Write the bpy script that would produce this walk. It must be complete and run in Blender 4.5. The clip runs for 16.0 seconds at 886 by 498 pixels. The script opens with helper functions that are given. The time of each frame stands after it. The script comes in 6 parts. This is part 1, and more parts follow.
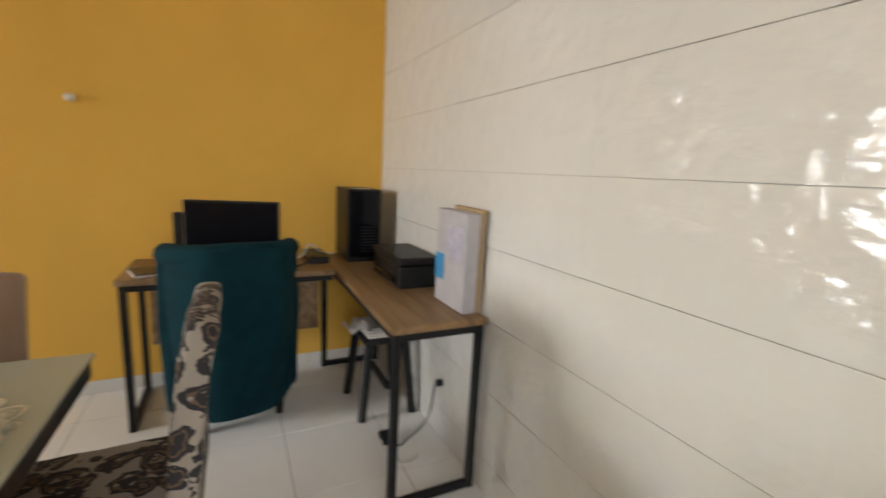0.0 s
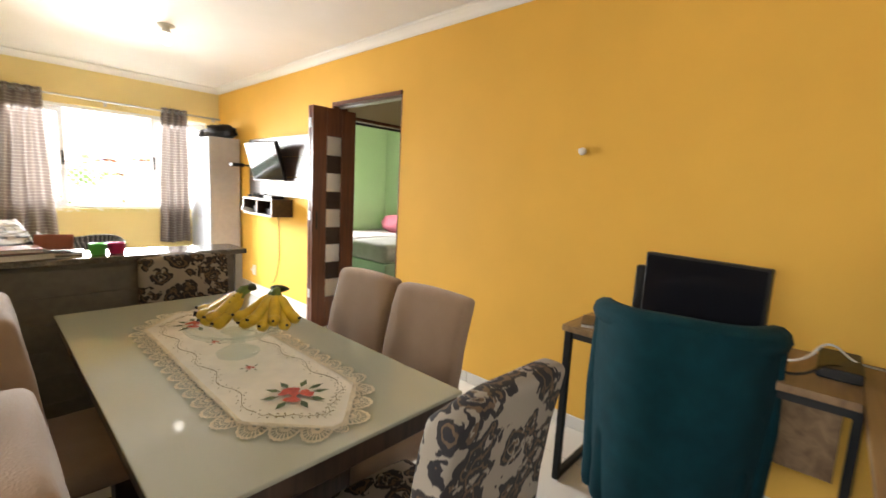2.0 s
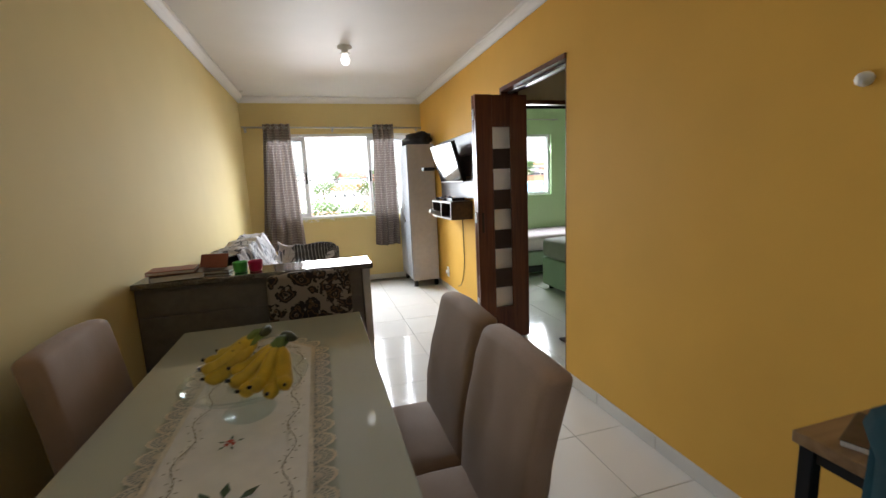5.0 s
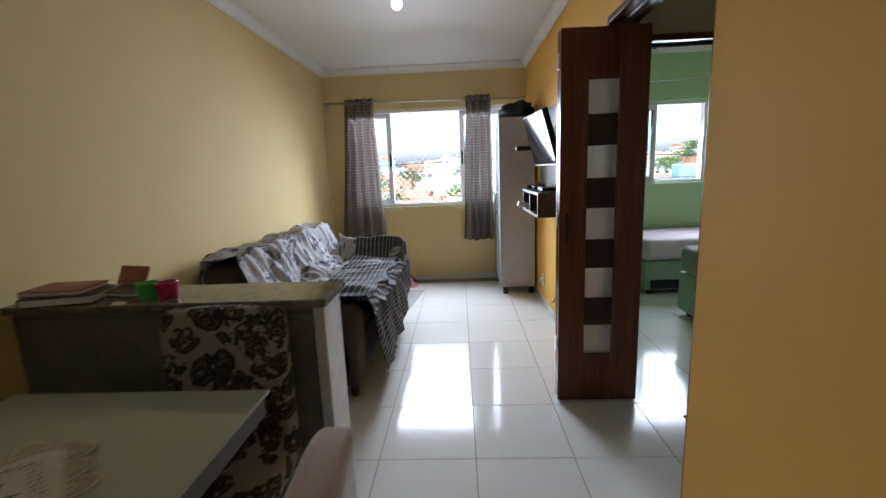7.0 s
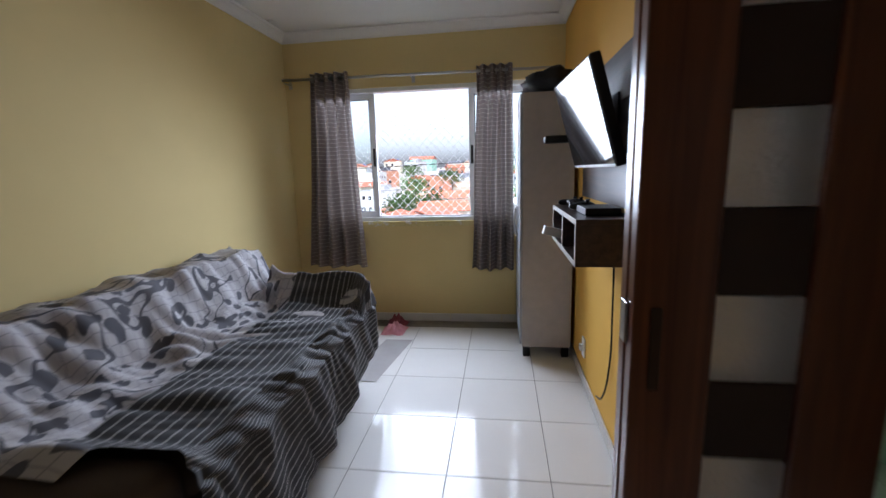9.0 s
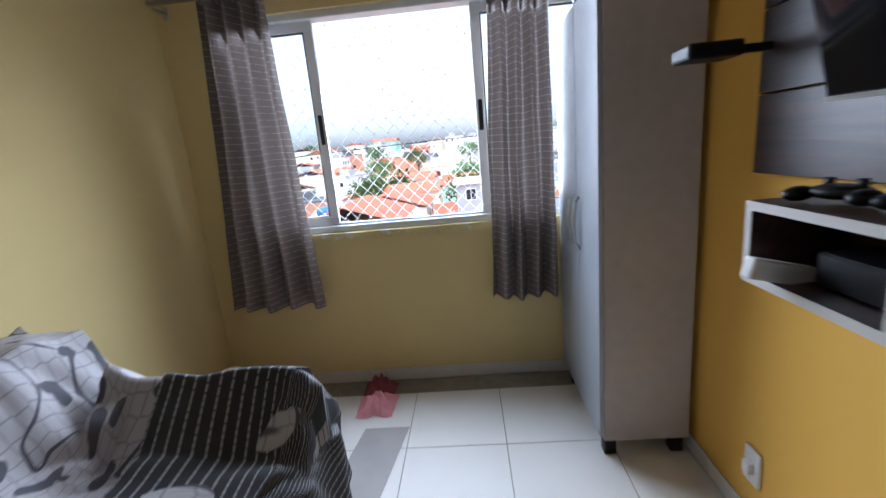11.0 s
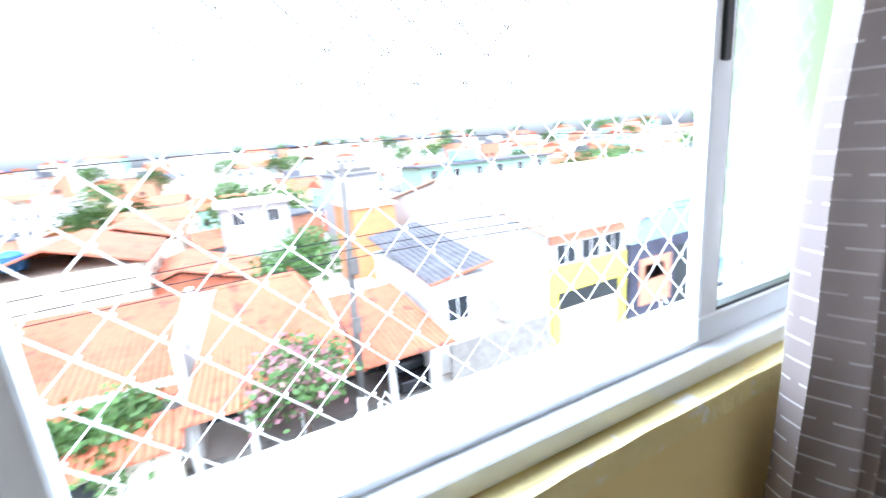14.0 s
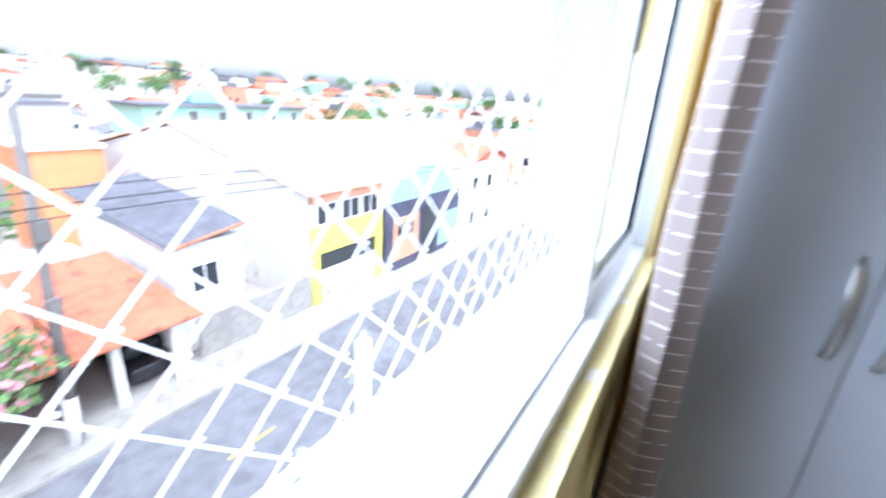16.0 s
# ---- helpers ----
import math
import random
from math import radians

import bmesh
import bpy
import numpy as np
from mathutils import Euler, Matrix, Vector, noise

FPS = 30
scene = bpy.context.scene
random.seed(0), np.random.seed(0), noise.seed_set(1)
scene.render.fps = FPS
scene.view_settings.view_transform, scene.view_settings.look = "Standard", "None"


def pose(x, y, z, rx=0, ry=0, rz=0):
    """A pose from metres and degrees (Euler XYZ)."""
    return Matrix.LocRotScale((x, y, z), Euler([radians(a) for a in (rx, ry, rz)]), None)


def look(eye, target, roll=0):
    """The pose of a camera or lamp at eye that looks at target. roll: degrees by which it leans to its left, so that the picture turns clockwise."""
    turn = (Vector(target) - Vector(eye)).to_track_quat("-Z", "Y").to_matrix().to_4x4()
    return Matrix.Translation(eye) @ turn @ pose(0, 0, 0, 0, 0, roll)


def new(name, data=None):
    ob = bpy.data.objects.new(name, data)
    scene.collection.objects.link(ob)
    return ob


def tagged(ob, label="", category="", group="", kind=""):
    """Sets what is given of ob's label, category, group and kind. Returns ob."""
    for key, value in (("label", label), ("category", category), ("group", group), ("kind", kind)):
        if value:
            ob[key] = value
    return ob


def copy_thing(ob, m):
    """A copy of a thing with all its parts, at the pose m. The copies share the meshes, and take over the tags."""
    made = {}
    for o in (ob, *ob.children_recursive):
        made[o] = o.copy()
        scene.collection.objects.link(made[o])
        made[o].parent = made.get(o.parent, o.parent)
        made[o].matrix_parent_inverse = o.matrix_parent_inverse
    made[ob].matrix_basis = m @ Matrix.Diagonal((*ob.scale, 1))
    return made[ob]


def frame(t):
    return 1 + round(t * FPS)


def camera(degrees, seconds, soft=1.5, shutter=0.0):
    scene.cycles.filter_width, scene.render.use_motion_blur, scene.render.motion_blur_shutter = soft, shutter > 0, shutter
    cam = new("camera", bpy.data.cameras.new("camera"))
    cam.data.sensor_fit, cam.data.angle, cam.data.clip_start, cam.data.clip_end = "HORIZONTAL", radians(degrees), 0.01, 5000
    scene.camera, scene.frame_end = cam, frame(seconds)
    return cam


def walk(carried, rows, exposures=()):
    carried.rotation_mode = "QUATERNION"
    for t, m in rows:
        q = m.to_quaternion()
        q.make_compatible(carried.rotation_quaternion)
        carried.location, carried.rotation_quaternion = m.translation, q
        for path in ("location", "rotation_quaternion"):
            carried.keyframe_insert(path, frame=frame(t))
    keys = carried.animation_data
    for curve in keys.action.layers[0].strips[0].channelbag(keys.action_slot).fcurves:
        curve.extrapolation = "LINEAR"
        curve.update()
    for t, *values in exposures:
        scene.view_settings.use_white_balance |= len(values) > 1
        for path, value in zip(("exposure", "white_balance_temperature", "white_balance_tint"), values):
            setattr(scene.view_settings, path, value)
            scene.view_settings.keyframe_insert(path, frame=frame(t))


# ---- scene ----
cam = camera(92.2, 16.0, shutter=0.5)
PATH = [
    (0, (0.186, 0.231, 1.297), (1.948, -0.648, 0.947), 3.1),
    (0.5, (0.334, 0.146, 1.305), (2.296, -0.082, 0.991), 3.4),
    (1, (0.449, 0.02, 1.283), (2.36, 0.55, 1.03), 2.5),
    (1.5, (0.553, -0.101, 1.303), (2.215, 0.971, 1.0), 2.7),
    (2, (0.717, -0.131, 1.309), (2.178, 1.209, 1.043), 3.0),
    (2.5, (0.816, -0.156, 1.334), (2.078, 1.378, 1.104), 1.8),
    (3, (0.895, -0.177, 1.327), (1.945, 1.509, 1.1), 2.9),
    (3.5, (0.974, -0.135, 1.336), (1.87, 1.637, 1.095), 1.4),
    (6, (1.878, 0.41, 1.33), (2.046, 2.375, 0.998), -1.0),
    (6.5, (2.04, 0.677, 1.326), (1.999, 2.644, 0.969), -0.3),
    (7, (2.162, 0.992, 1.328), (2.077, 2.957, 0.964), -2.3),
    (7.5, (2.306, 1.337, 1.319), (2.134, 3.297, 0.961), -1.9),
    (8, (2.382, 1.672, 1.306), (2.088, 3.617, 0.949), -0.5),
    (8.5, (2.394, 2.049, 1.332), (2.19, 4.006, 0.972), -1.6),
    (9, (2.445, 2.465, 1.332), (2.177, 4.415, 0.974), -1.7),
    (11.5, (2.037, 4.22, 1.306), (1.917, 6.161, 0.838), -5.6),
    (12, (1.978, 4.659, 1.358), (1.828, 6.597, 0.887), -3.7),
    (12.5, (1.847, 5.03, 1.342), (1.841, 6.981, 0.9), -4.2),
    (13, (1.77, 5.351, 1.309), (1.885, 7.292, 0.838), -4.3),
    (13.5, (1.667, 5.599, 1.304), (1.934, 7.525, 0.835), -1.9),
    (14, (1.536, 5.771, 1.302), (2.405, 7.512, 0.84), -4.8),
    (14.5, (1.502, 5.885, 1.286), (2.656, 7.445, 0.804), -1.7),
    (15, (1.544, 5.963, 1.284), (2.993, 7.266, 0.832), -0.0),
    (15.5, (1.511, 5.95, 1.302), (3.333, 6.659, 0.881), 1.1),
    (16, (1.465, 6.04, 1.305), (3.097, 6.993, 0.648), 3.7),
]
EXPOSURES = [(0.0, 2.85, 6700, 10), (1.0, 3.25, 6900, 10), (1.5, 3.45, 6900, 10), (2.5, 3.2, 6700, 10), (3.5, 2.7, 6500, 10), (5.8, 1.78, 6000, 10), (7.0, 1.52, 5600, 11), (9.2, 0.95, 5500, 14), (11.5, 1.1, 5300, 12), (12.5, 1.3, 5200, 11), (13.0, 1.55, 5300, 10), (14.0, 1.8, 5300, 10), (15.0, 1.75, 5200, 12), (16.0, 1.6, 5300, 13)]
walk(cam, [(t, look(eye, target, roll)) for t, eye, target, roll in PATH], EXPOSURES)

# ---- world and light ----
world = bpy.data.worlds.new("overcast_sky")
scene.world = world
world.use_nodes = True
wn = world.node_tree
sky = wn.nodes.new("ShaderNodeTexSky")
sky.sky_type = 'NISHITA'
sky.sun_disc = False
sky.sun_elevation, sky.sun_rotation = radians(62), radians(200)
sky.dust_density, sky.air_density, sky.ozone_density = 4.0, 1.0, 1.0
bg = wn.nodes["Background"]
bg.inputs[1].default_value = 0.15
soft_sky = wn.nodes.new("ShaderNodeHueSaturation")
soft_sky.inputs["Saturation"].default_value = 0.25
soft_sky.inputs["Value"].default_value = 1.6
wn.links.new(sky.outputs[0], soft_sky.inputs["Color"])
wn.links.new(soft_sky.outputs[0], bg.inputs[0])

sun_data = bpy.data.lights.new("sun", "SUN")
sun_data.energy, sun_data.angle, sun_data.color = 0.8, radians(14), (1, 0.96, 0.9)
sun = new("sun", sun_data)
sun.matrix_world = look((0, 0, 30), (-3, 14, -8))


def window_light(name, x, y, z, sx, sz, yaw, power):
    """Sky light entering through a window's opening."""
    d = bpy.data.lights.new(name, "AREA")
    d.shape, d.size, d.size_y, d.energy, d.color = "RECTANGLE", sx, sz, power, (0.93, 0.97, 1.0)
    d.spread = radians(115)
    ob = new(name, d)
    ob.matrix_world = pose(x, y, z, 64, 0, yaw)
    return ob


window_light("sky_light_living", 1.86, 6.27, 1.48, 1.85, 1.05, 180, 30)
window_light("sky_light_bedroom", 4.66, 6.27, 1.54, 0.74, 0.9, 180, 10)
# added fill lamp at the unseen, assumed kitchen opening
window_light("kitchen_fill_light", -1.68, 0.3, 1.6, 1.4, 1.2, -90, 0.62)

# ---- materials ----


def shader(name, color, rough=0.5, metal=0.0, vary=0.08, scale=6.0, bump=0.0, bscale=60.0, coat=0.0, per_object=0.0, spec=0.5, stain=None):
    """A surface with colour variation at two scales and fine relief."""
    m = bpy.data.materials.new(name)
    m.use_nodes = True
    nt = m.node_tree
    b = nt.nodes["Principled BSDF"]
    b.inputs["Roughness"].default_value = rough
    b.inputs["Metallic"].default_value = metal
    b.inputs["Coat Weight"].default_value = coat
    b.inputs["Specular IOR Level"].default_value = spec
    tc = nt.nodes.new("ShaderNodeTexCoord")
    n1 = nt.nodes.new("ShaderNodeTexNoise")
    n1.inputs["Scale"].default_value, n1.inputs["Detail"].default_value = scale, 6
    n2 = nt.nodes.new("ShaderNodeTexNoise")
    n2.inputs["Scale"].default_value, n2.inputs["Detail"].default_value = scale * 0.12, 3
    geo = nt.nodes.new("ShaderNodeNewGeometry")
    src = geo.outputs["Position"]
    nt.links.new(src, n1.inputs["Vector"])
    nt.links.new(src, n2.inputs["Vector"])
    add = nt.nodes.new("ShaderNodeMath")
    add.operation = 'ADD'
    nt.links.new(n1.outputs["Fac"], add.inputs[0])
    nt.links.new(n2.outputs["Fac"], add.inputs[1])
    last = add.outputs[0]
    if per_object:
        info = nt.nodes.new("ShaderNodeObjectInfo")
        mul = nt.nodes.new("ShaderNodeMath")
        mul.operation = 'MULTIPLY_ADD'
        mul.inputs[1].default_value = per_object
        nt.links.new(info.outputs["Random"], mul.inputs[0])
        nt.links.new(last, mul.inputs[2])
        last = mul.outputs[0]
    ramp = nt.nodes.new("ShaderNodeValToRGB")
    c = Vector(color)
    lo, hi = c * (1 - vary), c * (1 + vary)
    ramp.color_ramp.elements[0].position, ramp.color_ramp.elements[0].color = 0.7 / 2, (*lo, 1)
    ramp.color_ramp.elements[1].position, ramp.color_ramp.elements[1].color = 1.3 / 2, (*[min(1, v) for v in hi], 1)
    half = nt.nodes.new("ShaderNodeMath")
    half.operation = 'MULTIPLY'
    half.inputs[1].default_value = 0.5
    nt.links.new(last, half.inputs[0])
    nt.links.new(half.outputs[0], ramp.inputs[0])
    col = ramp.outputs[0]
    if stain:
        n3 = nt.nodes.new("ShaderNodeTexNoise")
        n3.inputs["Scale"].default_value, n3.inputs["Detail"].default_value = stain[1], 8
        nt.links.new(src, n3.inputs["Vector"])
        r3 = nt.nodes.new("ShaderNodeValToRGB")
        r3.color_ramp.elements[0].position, r3.color_ramp.elements[1].position = stain[2], stain[2] + 0.06
        nt.links.new(n3.outputs["Fac"], r3.inputs[0])
        mx = nt.nodes.new("ShaderNodeMix")
        mx.data_type = 'RGBA'
        nt.links.new(r3.outputs[0], mx.inputs["Factor"])
        nt.links.new(col, mx.inputs["A"])
        mx.inputs["B"].default_value = (*stain[0], 1)
        col = mx.outputs["Result"]
    nt.links.new(col, b.inputs["Base Color"])
    if bump:
        n4 = nt.nodes.new("ShaderNodeTexNoise")
        n4.inputs["Scale"].default_value, n4.inputs["Detail"].default_value = bscale, 4
        nt.links.new(src, n4.inputs["Vector"])
        bp = nt.nodes.new("ShaderNodeBump")
        bp.inputs["Strength"].default_value, bp.inputs["Distance"].default_value = bump, 0.01
        nt.links.new(n4.outputs["Fac"], bp.inputs["Height"])
        nt.links.new(bp.outputs[0], b.inputs["Normal"])
    return m


def wood(name, dark, light, rough=0.45, axis=1, scale=9.0):
    """Wood with long grain along an axis (0 x, 1 y, 2 z)."""
    m = shader(name, dark, rough)
    nt = m.node_tree
    b = nt.nodes["Principled BSDF"]
    geo = nt.nodes.new("ShaderNodeNewGeometry")
    mp = nt.nodes.new("ShaderNodeMapping")
    sc = [scale * 6, scale * 6, scale * 6]
    sc[axis] = scale * 0.35
    mp.inputs["Scale"].default_value = sc
    nt.links.new(geo.outputs["Position"], mp.inputs["Vector"])
    n = nt.nodes.new("ShaderNodeTexNoise")
    n.inputs["Scale"].default_value, n.inputs["Detail"].default_value, n.inputs["Distortion"].default_value = 0.6, 8, 0.8
    nt.links.new(mp.outputs[0], n.inputs["Vector"])
    r = nt.nodes.new("ShaderNodeValToRGB")
    r.color_ramp.elements[0].position, r.color_ramp.elements[0].color = 0.33, (*dark, 1)
    r.color_ramp.elements[1].position, r.color_ramp.elements[1].color = 0.68, (*light, 1)
    nt.links.new(n.outputs["Fac"], r.inputs[0])
    nt.links.new(r.outputs[0], b.inputs["Base Color"])
    bp = nt.nodes.new("ShaderNodeBump")
    bp.inputs["Strength"].default_value, bp.inputs["Distance"].default_value = 0.15, 0.004
    nt.links.new(n.outputs["Fac"], bp.inputs["Height"])
    nt.links.new(bp.outputs[0], b.inputs["Normal"])
    return m


def floral(name, base, petal, dark, scale=7.0, rough=0.85):
    """Printed cloth with round blossoms and leafy blotches."""
    m = shader(name, base, rough)
    nt = m.node_tree
    b = nt.nodes["Principled BSDF"]
    tc = nt.nodes.new("ShaderNodeTexCoord")
    warp = nt.nodes.new("ShaderNodeTexNoise")
    warp.inputs["Scale"].default_value = scale * 1.6
    nt.links.new(tc.outputs["Object"], warp.inputs["Vector"])
    mixv = nt.nodes.new("ShaderNodeMix")
    mixv.data_type = 'VECTOR'
    mixv.inputs["Factor"].default_value = 0.06
    nt.links.new(tc.outputs["Object"], mixv.inputs["A"])
    nt.links.new(warp.outputs["Color"], mixv.inputs["B"])
    v = nt.nodes.new("ShaderNodeTexVoronoi")
    v.inputs["Scale"].default_value = scale
    nt.links.new(mixv.outputs["Result"], v.inputs["Vector"])
    r = nt.nodes.new("ShaderNodeValToRGB")
    r.color_ramp.interpolation = 'CONSTANT'
    els = r.color_ramp.elements
    els[0].position, els[0].color = 0.0, (*dark, 1)
    els[1].position, els[1].color = 0.10, (*petal, 1)
    for p, c in ((0.16, base), (0.19, dark), (0.36, petal), (0.44, dark), (0.60, base)):
        e = els.new(p)
        e.color = (*c, 1)
    nt.links.new(v.outputs["Distance"], r.inputs[0])
    n = nt.nodes.new("ShaderNodeTexNoise")
    n.inputs["Scale"].default_value, n.inputs["Detail"].default_value = scale * 2.2, 2
    nt.links.new(tc.outputs["Object"], n.inputs["Vector"])
    r2 = nt.nodes.new("ShaderNodeValToRGB")
    r2.color_ramp.elements[0].position, r2.color_ramp.elements[1].position = 0.62, 0.64
    nt.links.new(n.outputs["Fac"], r2.inputs[0])
    mx = nt.nodes.new("ShaderNodeMix")
    mx.data_type = 'RGBA'
    nt.links.new(r2.outputs[0], mx.inputs["Factor"])
    nt.links.new(r.outputs[0], mx.inputs["A"])
    mx.inputs["B"].default_value = (*base, 1)
    nt.links.new(mx.outputs["Result"], b.inputs["Base Color"])
    return m


def dashes(name, ground, line, w, h, gap, rough=0.85, see=0.0, vertical=2, across=0):
    """Cloth with rows of short woven dashes."""
    m = shader(name, ground, rough)
    nt = m.node_tree
    b = nt.nodes["Principled BSDF"]
    uv = nt.nodes.new("ShaderNodeTexCoord")
    sep = nt.nodes.new("ShaderNodeSeparateXYZ")
    nt.links.new(uv.outputs["UV"], sep.inputs[0])

    def calc(op, a, c, d=None):
        n = nt.nodes.new("ShaderNodeMath")
        n.operation = op
        for k, q in enumerate((a, c, d)):
            if q is None:
                continue
            if isinstance(q, (int, float)):
                n.inputs[k].default_value = q
            else:
                nt.links.new(q, n.inputs[k])
        return n.outputs[0]
    row = calc('DIVIDE', sep.outputs["Y"], h)
    inrow = calc('LESS_THAN', calc('FRACT', row, None), gap / h)
    along = calc('FRACT', calc('MULTIPLY_ADD', calc('FLOOR', row, None), 0.37, calc('DIVIDE', sep.outputs["X"], w)), None)
    on = calc('MULTIPLY', inrow, calc('LESS_THAN', along, 0.82))
    mc = nt.nodes.new("ShaderNodeMix")
    mc.data_type = 'RGBA'
    nt.links.new(on, mc.inputs["Factor"])
    mc.inputs["A"].default_value, mc.inputs["B"].default_value = (*ground, 1), (*line, 1)
    nt.links.new(mc.outputs["Result"], b.inputs["Base Color"])
    if see:
        out = nt.nodes["Material Output"]
        tr = nt.nodes.new("ShaderNodeBsdfTranslucent")
        tr.inputs[0].default_value = (*[min(1, c * 1.6) for c in ground], 1)
        mx = nt.nodes.new("ShaderNodeMixShader")
        mx.inputs[0].default_value = see
        nt.links.new(b.outputs[0], mx.inputs[1])
        nt.links.new(tr.outputs[0], mx.inputs[2])
        nt.links.new(mx.outputs[0], out.inputs[0])
    return m


def glass(name, tint=(1, 1, 1), rough=0.0, ior=1.45):
    m = bpy.data.materials.new(name)
    m.use_nodes = True
    b = m.node_tree.nodes["Principled BSDF"]
    b.inputs["Base Color"].default_value = (*tint, 1)
    b.inputs["Transmission Weight"].default_value = 1.0
    b.inputs["Roughness"].default_value = rough
    b.inputs["IOR"].default_value = ior
    return m


def pane(name, gloss=0.10):
    """Thin clear window glass: mostly see-through with a slight gloss."""
    m = bpy.data.materials.new(name)
    m.use_nodes = True
    nt = m.node_tree
    out = nt.nodes["Material Output"]
    t = nt.nodes.new("ShaderNodeBsdfTransparent")
    t.inputs[0].default_value = (0.93, 0.96, 0.95, 1)
    g = nt.nodes.new("ShaderNodeBsdfGlossy")
    g.inputs["Roughness"].default_value = 0.02
    lw = nt.nodes.new("ShaderNodeLayerWeight")
    lw.inputs[0].default_value = 0.25
    f = nt.nodes.new("ShaderNodeMath")
    f.operation = 'MULTIPLY_ADD'
    f.inputs[1].default_value, f.inputs[2].default_value = gloss, 0.03
    nt.links.new(lw.outputs["Facing"], f.inputs[0])
    mx = nt.nodes.new("ShaderNodeMixShader")
    nt.links.new(f.outputs[0], mx.inputs[0])
    nt.links.new(t.outputs[0], mx.inputs[1])
    nt.links.new(g.outputs[0], mx.inputs[2])
    nt.links.new(mx.outputs[0], out.inputs[0])
    return m


M_ORANGE = shader("ochre_wall_paint", (0.74, 0.43, 0.08), 0.7, vary=0.05, scale=2.5, bump=0.03, bscale=30, spec=0.2)
M_YELLOW = shader("pale_yellow_wall_paint", (0.70, 0.565, 0.265), 0.78, vary=0.04, scale=2.5, bump=0.035, bscale=30, spec=0.2)
M_GREEN = shader("light_green_wall_paint", (0.50, 0.67, 0.40), 0.6, vary=0.04, scale=2.5, bump=0.1, bscale=45)
M_WHITE = shader("white_ceiling_paint", (0.74, 0.72, 0.70), 0.6, vary=0.03, scale=3, bump=0.05)
M_BEIGE = shader("beige_wall_paint", (0.62, 0.54, 0.38), 0.55, vary=0.04, bump=0.1)
M_TILE = shader("glazed_white_floor_tile", (0.76, 0.74, 0.71), 0.11, vary=0.03, scale=3, per_object=0.08, bump=0.02, bscale=7, spec=0.24)
M_GROUT = shader("grey_grout", (0.25, 0.23, 0.20), 0.9, vary=0.2, scale=20)
M_WTILE = shader("glossy_white_wall_tile", (0.66, 0.64, 0.60), 0.06, vary=0.02, per_object=0.05, bump=1.0, bscale=13)
M_WGROUT = shader("pale_grout", (0.45, 0.43, 0.40), 0.9, vary=0.1)
M_SKIRT = shader("tile_skirting", (0.66, 0.64, 0.61), 0.2, vary=0.05)
M_DOORWOOD = wood("reddish_door_wood", (0.080, 0.020, 0.008), (0.17, 0.050, 0.018), 0.3, 2)
M_DARKWOOD = wood("dark_wenge_wood", (0.018, 0.010, 0.008), (0.06, 0.03, 0.02), 0.35, 1)
M_DESK = wood("brown_oak_laminate", (0.16, 0.088, 0.038), (0.31, 0.19, 0.09), 0.45, 0, 5)
M_BLACKMETAL = shader("black_powder_coated_steel", (0.010, 0.010, 0.011), 0.5, vary=0.2, spec=0.28)
M_BLACK = shader("black_plastic", (0.010, 0.010, 0.011), 0.4, vary=0.2, bump=0.05, bscale=300, spec=0.28)
M_SCREEN = shader("dark_glossy_screen", (0.006, 0.006, 0.008), 0.06, vary=0.1, spec=0.2)
M_TEAL = shader("teal_velvet", (0.002, 0.027, 0.036), 0.8, vary=0.3, scale=14, bump=0.3, bscale=400, spec=0.12)
M_TEAL.node_tree.nodes["Principled BSDF"].inputs["Sheen Weight"].default_value = 0.01
M_TAUPE = shader("taupe_stretch_fabric", (0.33, 0.22, 0.15), 0.8, vary=0.1, scale=10, bump=0.25, bscale=260)
M_TAUPE.node_tree.nodes["Principled BSDF"].inputs["Sheen Weight"].default_value = 0.25
M_FLORAL = floral("brown_floral_fabric", (0.29, 0.25, 0.21), (0.12, 0.075, 0.045), (0.02, 0.017, 0.02), 15)
M_TABLETOP = shader("offwhite_painted_glass", (0.40, 0.41, 0.34), 0.05, vary=0.02)
M_TABLEBASE = wood("dark_brown_table_wood", (0.03, 0.017, 0.011), (0.07, 0.04, 0.026), 0.4, 2)
M_GRANITE = shader("grey_granite", (0.13, 0.115, 0.09), 0.12, vary=0.65, scale=160)
M_HALFWALL = shader("grey_textured_laminate", (0.145, 0.13, 0.112), 0.5, vary=0.2, scale=30)
M_WHITEPLASTIC = shader("white_plastic", (0.75, 0.74, 0.72), 0.35, vary=0.02)
M_ALU = shader("white_aluminium", (0.68, 0.70, 0.72), 0.35, vary=0.03, metal=0.15)
M_STEEL = shader("brushed_steel", (0.5, 0.5, 0.5), 0.3, metal=0.9, vary=0.05)
M_GREYLAM = shader("white_wardrobe_laminate", (0.33, 0.35, 0.385), 0.42, vary=0.03)
M_GREYSIDE = shader("grey_wardrobe_side", (0.42, 0.39, 0.37), 0.5, vary=0.08, scale=18)
M_PANE = pane("clear_window_glass")
M_FROST = shader("frosted_door_glass", (0.80, 0.78, 0.75), 0.35, vary=0.05, bump=0.5, bscale=90)
M_FROST.node_tree.nodes["Principled BSDF"].inputs["Transmission Weight"].default_value = 0.75
M_DARKGLASS = shader("dark_strip_wood", (0.042, 0.024, 0.018), 0.45, vary=0.2, spec=0.25)
M_CRYSTAL = pane("clear_pressed_glass", 0.07)
M_CURTAIN = dashes("taupe_curtain_with_dashes", (0.20, 0.165, 0.15), (0.48, 0.44, 0.42), 0.08, 0.033, 0.0036, see=0.07)
